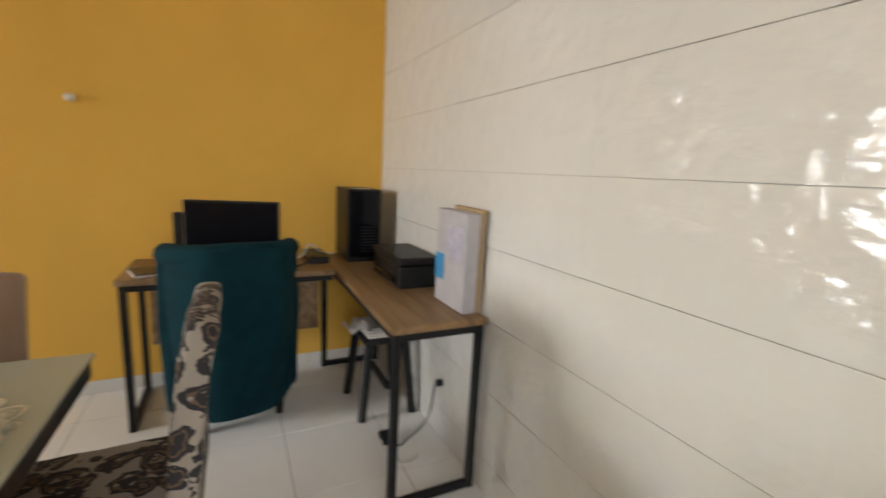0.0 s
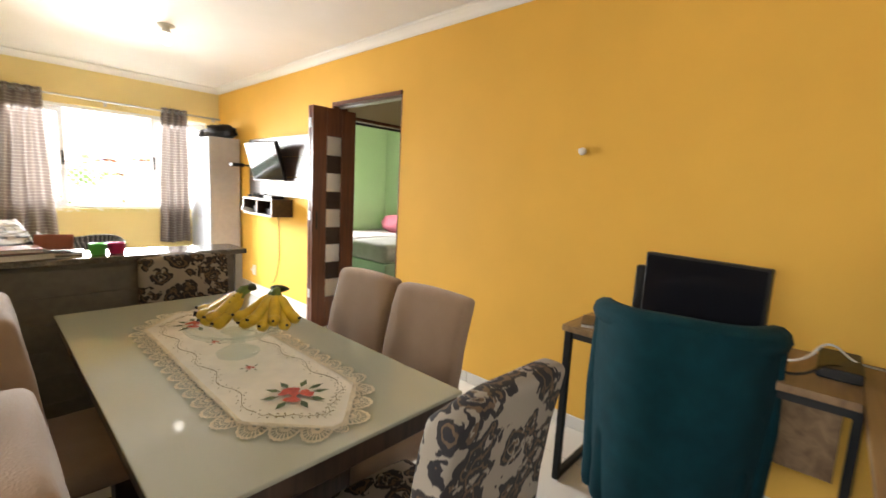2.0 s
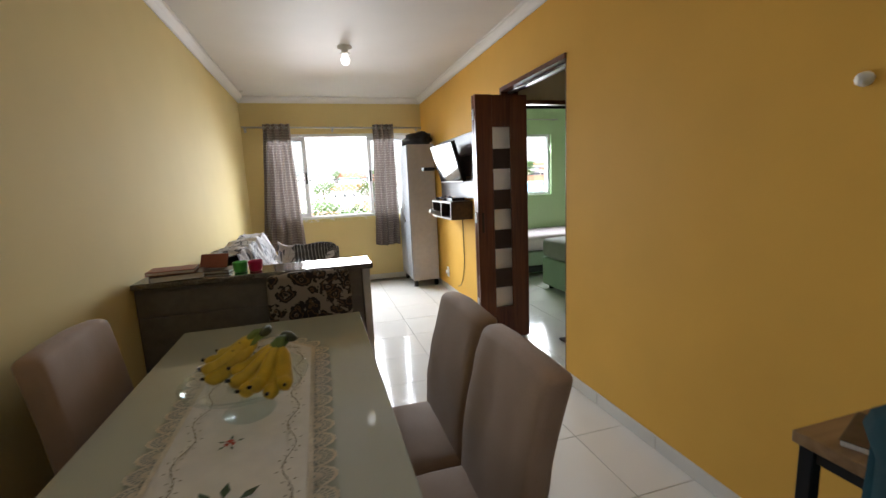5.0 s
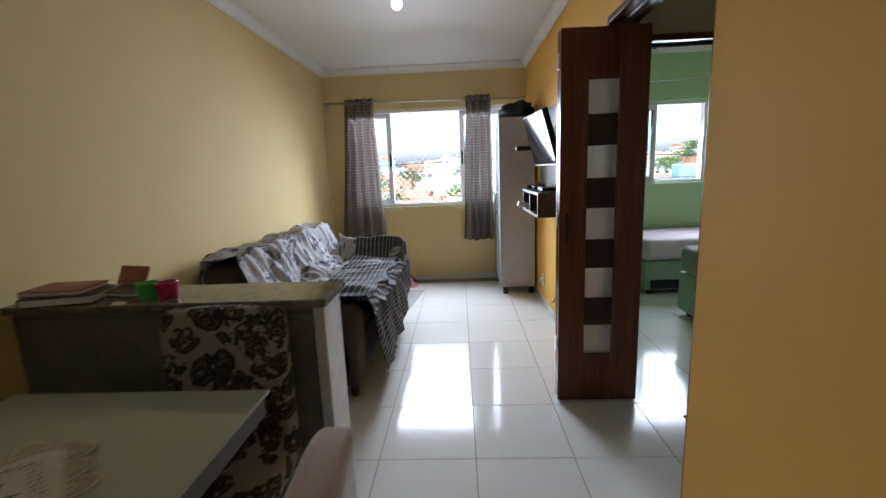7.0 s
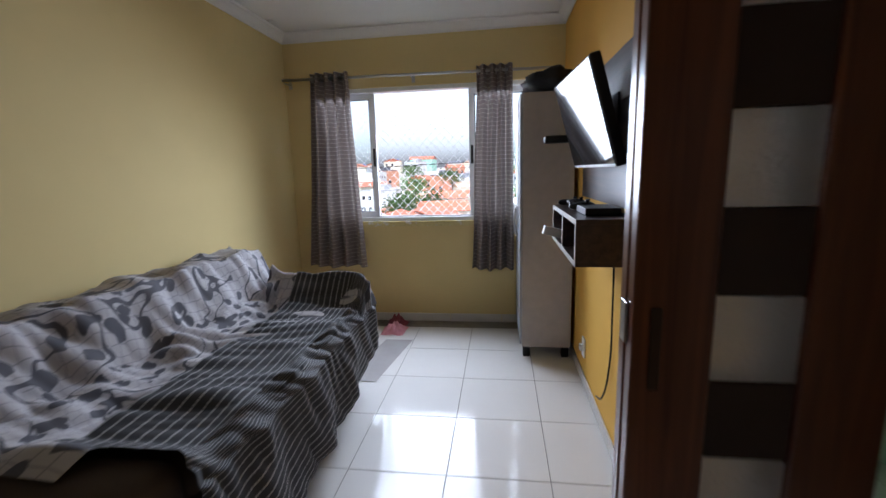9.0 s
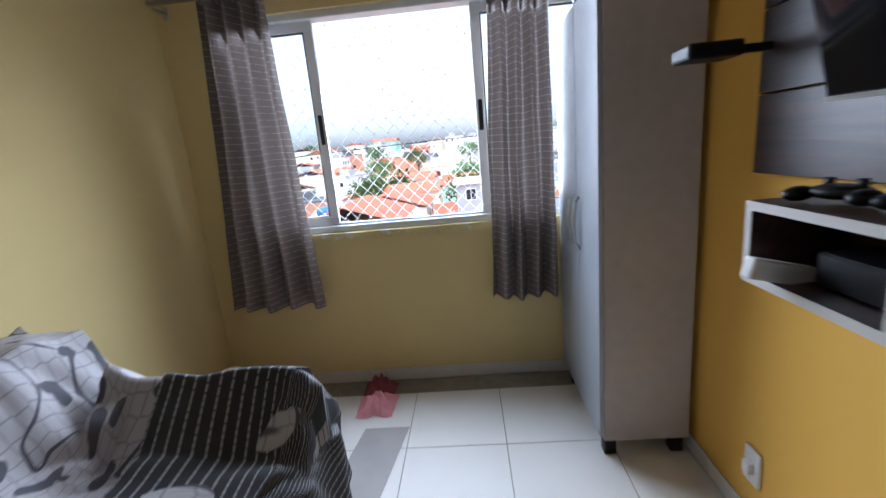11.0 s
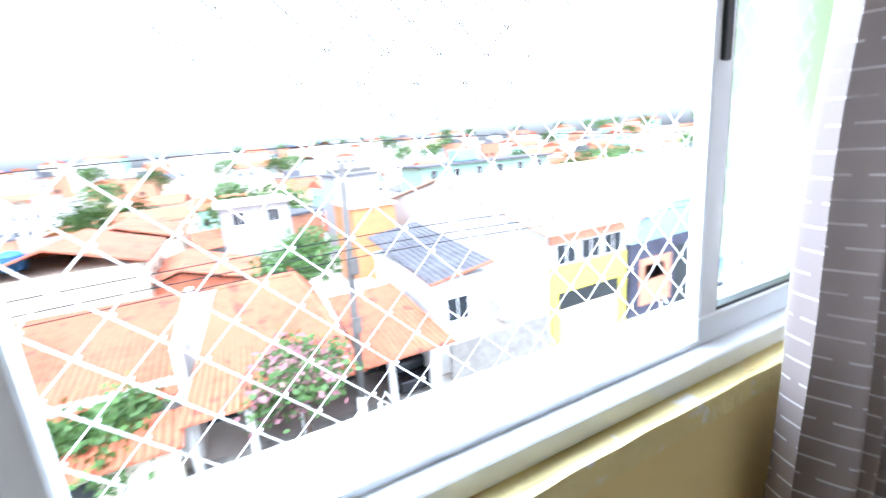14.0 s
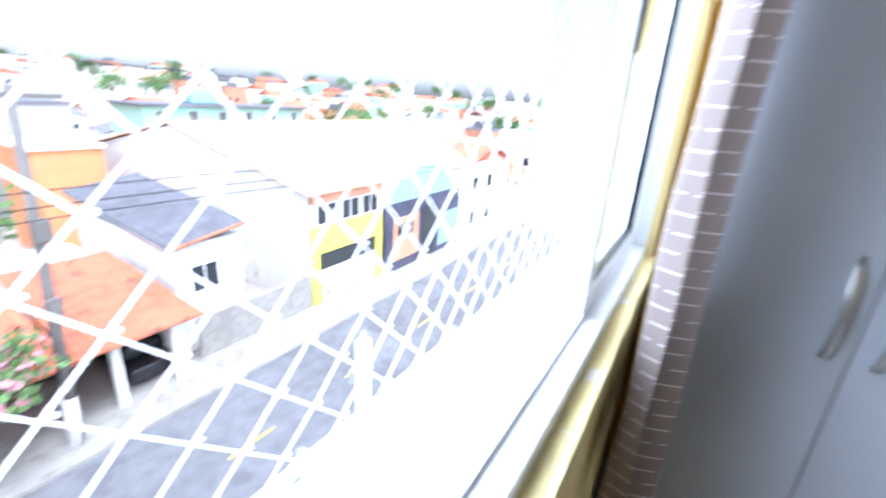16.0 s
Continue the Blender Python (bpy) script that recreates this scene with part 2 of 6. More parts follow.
M_LACE = shader("cream_crochet_lace", (0.68, 0.60, 0.45), 0.9, vary=0.15, scale=60, bump=0.8, bscale=220)
M_CLOTH = shader("ivory_table_linen", (0.76, 0.71, 0.62), 0.9, vary=0.08, scale=20, bump=0.3, bscale=500)
M_RED = shader("red_embroidery", (0.50, 0.07, 0.035), 0.8, vary=0.4, scale=90)
M_LEAFGREEN = shader("green_embroidery", (0.06, 0.09, 0.03), 0.8, vary=0.4, scale=90)
M_BANANA = shader("ripe_banana_skin", (0.62, 0.42, 0.03), 0.45, vary=0.2, scale=30, stain=((0.10, 0.06, 0.02), 45, 0.66))
M_BANANAGREEN = shader("green_banana_stem", (0.14, 0.20, 0.04), 0.6, vary=0.3, scale=40)
M_PINK = shader("pink_cloth", (0.62, 0.18, 0.24), 0.85, vary=0.12, bump=0.4, bscale=120)
M_MAGENTA = shader("magenta_plastic", (0.55, 0.02, 0.12), 0.35, vary=0.1)
M_LIME = shader("lime_plastic", (0.10, 0.52, 0.10), 0.35, vary=0.1)
M_SHEET = shader("pale_lilac_sheet", (0.52, 0.44, 0.46), 0.85, vary=0.12, scale=12, bump=0.5, bscale=22)
M_GREYSHEET = shader("grey_green_sheet", (0.24, 0.22, 0.20), 0.85, vary=0.12, scale=12, bump=0.5, bscale=22)
M_BEDBASE = shader("sage_bed_base_fabric", (0.25, 0.32, 0.23), 0.8, vary=0.06, bump=0.15, bscale=200)
M_SOFA = shader("brown_sofa_suede", (0.062, 0.043, 0.033), 0.85, vary=0.15, bump=0.3, bscale=150)


def scrolls(name, base, mesh, dark, rough=0.85):
    """Printed cloth: a fine honeycomb on a pale ground with dark curled stems and leaves."""
    m = shader(name, base, rough)
    nt = m.node_tree
    b = nt.nodes["Principled BSDF"]
    tc = nt.nodes.new("ShaderNodeTexCoord")

    def mix(fac, a, c):
        n = nt.nodes.new("ShaderNodeMix")
        n.data_type = 'RGBA'
        nt.links.new(fac, n.inputs["Factor"])
        for key, q in (("A", a), ("B", c)):
            if isinstance(q, tuple):
                n.inputs[key].default_value = (*q, 1)
            else:
                nt.links.new(q, n.inputs[key])
        return n.outputs["Result"]

    def steps(src, marks):
        r = nt.nodes.new("ShaderNodeValToRGB")
        els = r.color_ramp.elements
        els[0].position, els[0].color = marks[0][0], (marks[0][1],) * 3 + (1,)
        els[1].position, els[1].color = marks[1][0], (marks[1][1],) * 3 + (1,)
        for p, v in marks[2:]:
            e = els.new(p)
            e.color = (v, v, v, 1)
        nt.links.new(src, r.inputs[0])
        return r.outputs[0]
    comb = nt.nodes.new("ShaderNodeTexVoronoi")
    comb.feature = 'DISTANCE_TO_EDGE'
    comb.inputs["Scale"].default_value, comb.inputs["Randomness"].default_value = 26, 0.35
    nt.links.new(tc.outputs["UV"], comb.inputs["Vector"])
    ground = mix(steps(comb.outputs["Distance"], ((0.03, 1), (0.07, 0))), base, mesh)
    stem = nt.nodes.new("ShaderNodeTexNoise")
    stem.inputs["Scale"].default_value, stem.inputs["Detail"].default_value, stem.inputs["Distortion"].default_value = 4.2, 0.5, 1.6
    nt.links.new(tc.outputs["UV"], stem.inputs["Vector"])
    ground = mix(steps(stem.outputs["Fac"], ((0.545, 0), (0.55, 1), (0.605, 1), (0.61, 0))), ground, dark)
    warp = nt.nodes.new("ShaderNodeTexNoise")
    warp.inputs["Scale"].default_value = 7
    nt.links.new(tc.outputs["UV"], warp.inputs["Vector"])
    mv = nt.nodes.new("ShaderNodeMix")
    mv.data_type = 'VECTOR'
    mv.inputs["Factor"].default_value = 0.14
    nt.links.new(tc.outputs["UV"], mv.inputs["A"])
    nt.links.new(warp.outputs["Color"], mv.inputs["B"])
    leaf = nt.nodes.new("ShaderNodeTexVoronoi")
    leaf.inputs["Scale"].default_value = 11
    nt.links.new(mv.outputs["Result"], leaf.inputs["Vector"])
    ground = mix(steps(leaf.outputs["Distance"], ((0.31, 1), (0.33, 0))), ground, dark)
    nt.links.new(ground, b.inputs["Base Color"])
    return m


M_THROW = scrolls("white_throw_with_dark_scrolls", (0.41, 0.39, 0.40), (0.26, 0.25, 0.26), (0.075, 0.073, 0.085))
M_KNIT = dashes("black_and_white_striped_throw", (0.025, 0.025, 0.028), (0.27, 0.26, 0.26), 0.016, 0.020, 0.0045)
M_PAPER = shader("white_paper", (0.68, 0.66, 0.64), 0.7, vary=0.05)
M_BLUE = shader("blue_print", (0.04, 0.25, 0.50), 0.5, vary=0.1)
M_BOOK = shader("dark_book_cover", (0.06, 0.035, 0.03), 0.4, vary=0.4, scale=40)
M_BOOKRED = shader("red_brown_book_cover", (0.24, 0.06, 0.04), 0.45, vary=0.2, scale=30)


def lamp_glow(name, strength):
    m = bpy.data.materials.new(name)
    m.use_nodes = True
    b = m.node_tree.nodes["Principled BSDF"]
    b.inputs["Emission Color"].default_value = (1, 0.96, 0.9, 1)
    b.inputs["Emission Strength"].default_value = strength
    return m


M_BULB = lamp_glow("lit_bulb", 0.7)

# ---- building tools ----


def box(bm, x0, y0, z0, x1, y1, z1, bevel=0.0, seg=1, mi=0):
    """Adds a box between two corners, with eased edges."""
    r = bmesh.ops.create_cube(bm, size=1.0, matrix=Matrix.Translation(((x0 + x1) / 2, (y0 + y1) / 2, (z0 + z1) / 2)) @ Matrix.Diagonal((abs(x1 - x0), abs(y1 - y0), abs(z1 - z0), 1)))
    vs = r["verts"]
    faces = {f for v in vs for f in v.link_faces}
    if mi:
        for f in faces:
            f.material_index = mi
    if bevel:
        es = list({e for v in vs for e in v.link_edges})
        bmesh.ops.bevel(bm, geom=es, offset=bevel, segments=seg, profile=0.5, affect='EDGES', clamp_overlap=True)
    return bm


def tube(bm, pts, r, seg=8, r_end=None, cap=True):
    """Adds a round bar along a line of points, optionally tapering."""
    pts = [Vector(p) for p in pts]
    rings = []
    n = len(pts)
    for i, p in enumerate(pts):
        d = (pts[min(i + 1, n - 1)] - pts[max(i - 1, 0)]).normalized()
        up = Vector((0, 0, 1)) if abs(d.z) < 0.95 else Vector((1, 0, 0))
        a = d.cross(up).normalized()
        b = d.cross(a).normalized()
        rr = r if r_end is None else r + (r_end - r) * i / max(1, n - 1)
        rings.append([bm.verts.new(p + (a * math.cos(k * math.tau / seg) + b * math.sin(k * math.tau / seg)) * rr) for k in range(seg)])
    for ra, rb in zip(rings, rings[1:]):
        for k in range(seg):
            bm.faces.new((ra[k], ra[(k + 1) % seg], rb[(k + 1) % seg], rb[k]))
    if cap:
        bm.faces.new(rings[0][::-1])
        bm.faces.new(rings[-1])
    return bm


def lathe(bm, profile, seg=24, at=(0, 0, 0)):
    """Adds a turned shape from (radius, height) pairs."""
    rings = []
    for r, z in profile:
        rings.append([bm.verts.new((at[0] + r * math.cos(k * math.tau / seg), at[1] + r * math.sin(k * math.tau / seg), at[2] + z)) for k in range(seg)])
    for ra, rb in zip(rings, rings[1:]):
        for k in range(seg):
            bm.faces.new((ra[k], ra[(k + 1) % seg], rb[(k + 1) % seg], rb[k]))
    bm.faces.new(rings[0][::-1])
    bm.faces.new(rings[-1])
    return bm


def sheet(bm, fn, nu, nv, uvscale=(1, 1)):
    """Adds a surface fn(u, v) with u and v from 0 to 1, and its UVs in metres."""
    uv = bm.loops.layers.uv.verify()
    g = [[bm.verts.new(fn(i / nu, j / nv)) for j in range(nv + 1)] for i in range(nu + 1)]
    for i in range(nu):
        for j in range(nv):
            f = bm.faces.new((g[i][j], g[i + 1][j], g[i + 1][j + 1], g[i][j + 1]))
            f.smooth = True
            for lp, (a, b) in zip(f.loops, ((i, j), (i + 1, j), (i + 1, j + 1), (i, j + 1))):
                lp[uv].uv = (a / nu * uvscale[0], b / nv * uvscale[1])
    return bm


def blob(bm, x, y, z, sx, sy, sz, rough=0.12, sub=3, seed=0.0):
    """Adds a soft, uneven lump."""
    r = bmesh.ops.create_icosphere(bm, subdivisions=sub, radius=1.0)
    for v in r["verts"]:
        k = 1 + rough * noise.noise(v.co * 2.2 + Vector((seed, seed * 0.7, 3)))
        v.co = Vector((x + v.co.x * sx * k, y + v.co.y * sy * k, z + v.co.z * sz * k))
    return bm


def solid(name, bm, *mats, parent=None, smooth=False, at=None):
    """The object of a finished mesh."""
    bmesh.ops.recalc_face_normals(bm, faces=bm.faces)
    me = bpy.data.meshes.new(name)
    bm.to_mesh(me)
    bm.free()
    for m in mats:
        me.materials.append(m)
    if smooth:
        for p in me.polygons:
            p.use_smooth = True
    ob = new(name, me)
    if parent:
        ob.parent = parent
    if at is not None:
        ob.matrix_basis = at
    return ob


def thing(name, m, label, category, group="", kind=""):
    """An empty at a thing's base, to which its parts belong."""
    e = new(name)
    e.empty_display_size = 0.1
    e.matrix_basis = m
    return tagged(e, label, category, group, kind)


def nb():
    return bmesh.new()


def setting(name, boxes, mat, label, category, bevel=0.0):
    bm = nb()
    for b in boxes:
        box(bm, *b, bevel=bevel)
    return tagged(solid(name, bm, mat), label, category, kind="structure")


# ---- the apartment: shell ----
XL, XR, YB, YE, ZC = 0.62, 2.955, -0.665, 6.11, 2.50
WX0, WX1, WZ0, WZ1 = 0.87, 2.80, 0.93, 2.04      # living room window
BX0, BX1, BZ0, BZ1 = 4.28, 5.02, 1.075, 2.0      # bedroom window
DY0, DY1, DZ = 2.42, 3.37, 2.06                  # folding door's opening

setting("wall_east", [(XR, YB, 0, XR + 0.13, DY0, ZC), (XR, DY1, 0, XR + 0.13, YE, ZC), (XR, DY0, DZ, XR + 0.13, DY1, ZC)], M_ORANGE, "ochre painted plaster wall with a doorway", "wall")
setting("wall_west", [(XL - 0.14, 0.62, 0, XL, YE, ZC)], M_YELLOW, "pale yellow painted plaster wall", "wall")
setting("wall_north", [(XL - 0.14, YE, 0, WX0, YE + 0.17, ZC), (WX1, YE, 0, XR + 0.065, YE + 0.17, ZC), (WX0, YE, 0, WX1, YE + 0.17, WZ0 - 0.02), (WX0, YE, WZ1, WX1, YE + 0.17, ZC)], M_YELLOW, "pale yellow painted wall with a wide window", "wall")
setting("wall_south", [(-1.85, YB - 0.16, 0, XR + 0.13, YB - 0.012, ZC)], M_WGROUT, "wall clad in glossy white tiles", "wall")
# unseen closing wall; its opening is added to let light in
setting("wall_kitchen", [(-1.85, YB, 0, -1.7, -0.4, ZC), (-1.85, 1.0, 0, -1.7, 2.2, ZC), (-1.85, -0.4, 0, -1.7, 1.0, 1.0), (-1.85, -0.4, 2.2, -1.7, 1.0, ZC), (-1.85, 2.2, 0, XL - 0.14, 2.34, ZC)], M_YELLOW, "plain yellow wall closing the kitchen side", "wall")
setting("wall_corridor", [(XR + 0.13, 2.06, 0, 6.0, 2.2, ZC), (4.3, 2.2, 0, 4.42, 3.42, ZC)], M_BEIGE, "beige corridor wall", "wall")
setting("wall_bedroom_door", [(XR + 0.13, 3.42, DZ - 0.08, 4.25, 3.54, ZC), (XR + 0.13, 3.42, 0, XR + 0.16, 3.54, DZ - 0.08), (4.0, 3.42, 0, 6.0, 3.54, ZC)], M_BEIGE, "beige wall around the bedroom doorway", "wall")
setting("wall_bedroom_west", [(XR + 0.13, 3.54, 0, XR + 0.142, YE, ZC)], M_GREEN, "light green bedroom wall", "wall")
setting("wall_bedroom_north", [(XR + 0.13, YE, 0, BX0, YE + 0.17, ZC), (BX1, YE, 0, 6.0, YE + 0.17, ZC), (BX0, YE, 0, BX1, YE + 0.17, BZ0), (BX0, YE, BZ1, BX1, YE + 0.17, ZC)], M_GREEN, "light green bedroom wall with a window", "wall")
setting("wall_bedroom_east", [(5.85, 3.54, 0, 6.0, YE, ZC)], M_GREEN, "light green bedroom wall", "wall")
setting("ceiling", [(-1.85, YB - 0.16, ZC, 6.0, YE + 0.17, ZC + 0.14)], M_WHITE, "white painted ceiling", "ceiling")


def cornice(name, a, b, inward):
    """A coved plaster cornice between two points, reaching inward."""
    a, b, n = Vector(a), Vector(b), Vector(inward)
    prof = [(0, -0.075), (0.008, -0.075), (0.012, -0.06), (0.028, -0.04), (0.05, -0.022), (0.062, -0.018), (0.066, -0.004), (0.0, -0.004)]
    bm = nb()
    r0 = [bm.verts.new(a + n * p + Vector((0, 0, q))) for p, q in prof]
    r1 = [bm.verts.new(b + n * p + Vector((0, 0, q))) for p, q in prof]
    k = len(prof)
    for i in range(k):
        bm.faces.new((r0[i], r0[(i + 1) % k], r1[(i + 1) % k], r1[i]))
    bm.faces.new(r0)
    bm.faces.new(r1[::-1])
    return tagged(solid(name, bm, M_WHITE), "white plaster cornice", "cornice", kind="structure")


cornice("trim_cornice_east", (XR - 0.002, YB, ZC), (XR - 0.002, YE, ZC), (-1, 0, 0))
cornice("trim_cornice_west", (XL + 0.002, 0.62, ZC), (XL + 0.002, YE, ZC), (1, 0, 0))
cornice("trim_cornice_north", (XL, YE - 0.002, ZC), (XR, YE - 0.002, ZC), (0, -1, 0))


def skirting(name, pieces):
    ob = thing(name, Matrix(), "low glazed tile skirting", "skirting", kind="structure")
    for p in pieces:
        bm = nb()
        box(bm, *p, bevel=0.002)
        solid("tile", bm, M_SKIRT, parent=ob)


sk = []
y = YB + 0.02
while y < YE - 0.1:
    y2 = min(y + 0.452, YE - 0.012)
    if y2 < DY0 or y > DY1:
        sk.append((XR - 0.010, y, 0.002, XR - 0.001, y2, 0.075))
    elif y < DY0:
        sk.append((XR - 0.010, y, 0.002, XR - 0.001, DY0, 0.075))
    elif y2 > DY1:
        sk.append((XR - 0.010, DY1, 0.002, XR - 0.001, y2, 0.075))
    y = y2 + 0.003
skirting("baseboard_east", sk)
skirting("baseboard_north", [(XL + 0.012 + i * 0.455, YE - 0.010, 0.002, min(XL + 0.012 + i * 0.455 + 0.452, XR - 0.012), YE - 0.001, 0.075) for i in range(6) if XL + i * 0.455 < XR - 0.1])
skirting("baseboard_west", [(XL + 0.001, 0.63 + i * 0.455, 0.002, XL + 0.010, min(0.63 + i * 0.455 + 0.452, YE - 0.012), 0.075) for i in range(13) if 0.63 + i * 0.455 < YE - 0.1])

# half wall between dining and living
hw = thing("half_wall", Matrix(), "grey half wall with a polished granite top", "half wall", kind="structure")
bm = nb(); box(bm, XL + 0.002, 2.325, 0, 1.665, 2.49, 0.905, 0.003); solid("body", bm, M_HALFWALL, parent=hw)
bm = nb(); box(bm, 1.667, 2.315, 0, 1.706, 2.50, 0.905, 0.003); tagged(solid("end_panel", bm, shader("white_gloss_panel", (0.55, 0.53, 0.50), 0.25, vary=0.15, scale=14), parent=hw), "white end panel")
bm = nb(); box(bm, XL + 0.002, 2.29, 0.907, 1.722, 2.535, 0.935, 0.006, 2); solid("granite_top", bm, M_GRANITE, parent=hw)
bm = nb()
for i in range(7):
    box(bm, XL + 0.01, 2.321, 0.05 + i * 0.12, 1.663, 2.3245, 0.05 + i * 0.12 + 0.115, 0.001)
solid("cladding_strip", bm, M_HALFWALL, parent=hw)

# ---- windows ----


def window(name, x0, x1, z0, z1, sashes, y, label):
    """An aluminium sliding window: outer frame and sashes with glass."""
    w = thing(name, Matrix(), label, "window", kind="structure")
    bm = nb()
    f = 0.035
    box(bm, x0, y, z0, x1, y + 0.09, z0 + f, 0.003)
    box(bm, x0, y, z1 - f, x1, y + 0.09, z1, 0.003)
    box(bm, x0, y, z0 + f, x0 + f, y + 0.09, z1 - f, 0.003)
    box(bm, x1 - f, y, z0 + f, x1, y + 0.09, z1 - f, 0.003)
    box(bm, x0 + f, y + 0.035, z0 + f, x1 - f, y + 0.043, z0 + f + 0.012)
    solid("frame", bm, M_ALU, parent=w)
    for a, b, dy, lock in sashes:
        bm = nb()
        s = 0.048
        za, zb = z0 + f + 0.002, z1 - f - 0.002
        box(bm, a, y + dy, za, b, y + dy + 0.026, za + s, 0.003)
        box(bm, a, y + dy, zb - s, b, y + dy + 0.026, zb, 0.003)
        box(bm, a, y + dy, za + s, a + s, y + dy + 0.026, zb - s, 0.003)
        box(bm, b - s, y + dy, za + s, b, y + dy + 0.026, zb - s, 0.003)
        sash = solid("sash", bm, M_ALU, parent=w)
        bm = nb(); box(bm, a + s, y + dy + 0.011, za + s, b - s, y + dy + 0.015, zb - s)
        g = solid("pane", bm, M_PANE, parent=sash)
        g.visible_shadow = False
        bm = nb()
        e = 0.006
        for q in ((a + s, za + s, b - s, za + s + e), (a + s, zb - s - e, b - s, zb - s), (a + s, za + s, a + s + e, zb - s), (b - s - e, za + s, b - s, zb - s)):
            box(bm, q[0], y + dy + 0.004, q[1], q[2], y + dy + 0.022, q[3])
        tagged(solid("gasket", bm, M_BLACK, parent=sash), "black rubber gasket")
        if lock:
            lx = (b - s / 2) if lock > 0 else (a + s / 2)
            bm = nb(); box(bm, lx - 0.011, y + dy - 0.005, 1.39, lx + 0.011, y + dy + 0.004, 1.545, 0.009, 3)
            tagged(solid("lock", bm, M_BLACK, parent=sash), "black recessed sash lock")
    return w


window("window_1", WX0, WX1, WZ0 - 0.018, WZ1, [(0.907, 1.380, 0.034, 1), (2.186, 2.763, 0.034, -1)], YE + 0.02, "white aluminium sliding window with the middle open")
window("window_2", BX0, BX1, BZ0, BZ1, [(BX0 + 0.035, BX0 + 0.18, 0.012, 0), (BX0 + 0.05, BX0 + 0.19, 0.048, 0)], YE + 0.05, "white aluminium bedroom window slid open")
bm = nb()
M_SILL = shader("worn_yellow_sill_paint", (0.66, 0.56, 0.25), 0.5, vary=0.1, stain=((0.72, 0.70, 0.66), 14, 0.55), bump=0.4, bscale=30)
sheet(bm, lambda u, v: (WX0 + (WX1 - WX0) * u, YE - 0.012 + 0.06 * v + 0.006 * noise.noise(Vector((u * 14, v, 0))) * (1 - v), WZ0 - 0.019 + 0.004 * noise.noise(Vector((u * 20, v * 3, 2)))), 80, 6)
sheet(bm, lambda u, v: (WX0 + (WX1 - WX0) * u, YE - 0.012 + 0.006 * noise.noise(Vector((u * 14, 0, 0))), WZ0 - 0.019 - 0.042 * v + 0.004 * noise.noise(Vector((u * 20, 0, 2))) * (1 - v)), 80, 2)
tagged(solid("window_sill", bm, M_SILL), "worn yellow plaster sill with chipped paint", "sill", kind="structure")
M_LEDGE = shader("mossy_outer_ledge", (0.55, 0.56, 0.50), 0.9, vary=0.25, scale=12, stain=((0.30, 0.38, 0.18), 5, 0.54), bump=0.4)
setting("outer_ledge", [(-2.0, YE + 0.17, 0.78, 6.2, YE + 0.26, 0.895), (WX0 + 0.001, YE + 0.112, 0.90, WX1 - 0.001, YE + 0.25, 0.916)], M_LEDGE, "weathered concrete ledge outside the window", "ledge", 0.01)
M_FIN = shader("pale_green_outer_wall", (0.56, 0.68, 0.42), 0.85, vary=0.1, bump=0.2)
setting("outer_pier", [(2.87, YE + 0.17, 0.90, 3.05, YE + 0.42, 2.9)], M_FIN, "pale green pier beside the window", "wall")
setting("outer_wall", [(-2.0, YE + 0.172, -9.3, 6.2, YE + 0.25, 0.779)], M_FIN, "pale green apartment facade", "facade")

# safety net of white cord outside the window
bm = nb()
ny, px = YE + 0.225, 0.056
nx0, nx1, nz0, nz1 = 0.85, 2.86, 0.918, 2.1
for s in (1, -1):
    n0 = -int((nz1 - nz0) / (px * 1.414)) - 2
    for i in range(n0, int((nx1 - nx0) / (px * 1.414)) + 30):
        xa = nx0 + i * px * 1.414
        a = (xa, nz0) if s > 0 else (xa, nz1)
        dz = (nz1 - nz0)
        pa, pb = Vector((xa, 0, nz0 if s > 0 else nz1)), Vector((xa + dz, 0, nz1 if s > 0 else nz0))
        ta, tb = max(0, (nx0 - xa) / dz), min(1, (nx1 - xa) / dz)
        if tb - ta < 0.02:
            continue
        p, q = pa.lerp(pb, ta), pa.lerp(pb, tb)
        steps = max(2, int((tb - ta) * 14))
        tube(bm, [(p.lerp(q, k / steps).x, ny + 0.012 * noise.noise(Vector((p.lerp(q, k / steps).x * 3, p.lerp(q, k / steps).z * 3, 0))), p.lerp(q, k / steps).z) for k in range(steps + 1)], 0.0010, 4)
pitch = px * 1.414
for i in range(int((nx1 - nx0) / pitch * 2) + 1):
    for j in range(int((nz1 - nz0) / pitch * 2) + 1):
        if (i + j) % 2 == 0:
            x, z = nx0 + i * pitch / 2, nz0 + j * pitch / 2
            # knots sit where rising and falling cords meet
            k = ((nz1 - nz0) / pitch) % 1.0
            kx, kz = x - k * pitch / 2 + (pitch / 2 if k > 0.5 else 0), z + k * pitch / 2 - (pitch / 2 if k > 0.5 else 0)
            if nx0 < kx < nx1 and nz0 < kz < nz1:
                bmesh.ops.create_icosphere(bm, subdivisions=1, radius=0.0026, matrix=Matrix.Translation((kx, ny + 0.012 * noise.noise(Vector((kx * 3, kz * 3, 0))), kz)))
for z in (nz0, nz1):
    tube(bm, [(nx0 + i * 0.1, ny, z) for i in range(18)], 0.002, 5)
M_CORD = dashes("white_nylon_cord", (0.84, 0.84, 0.84), (0.84, 0.84, 0.84), 1, 1, 0.1, 0.6, see=0.45)
tagged(solid("safety_net", bm, M_CORD), "white diamond safety net of nylon cord", "safety net", kind="stuff")
hook = nb(); tube(hook, [(0, 0, 0), (0, 0, 0.03), (0.01, 0, 0.045), (0.02, 0, 0.03)], 0.004, 6)
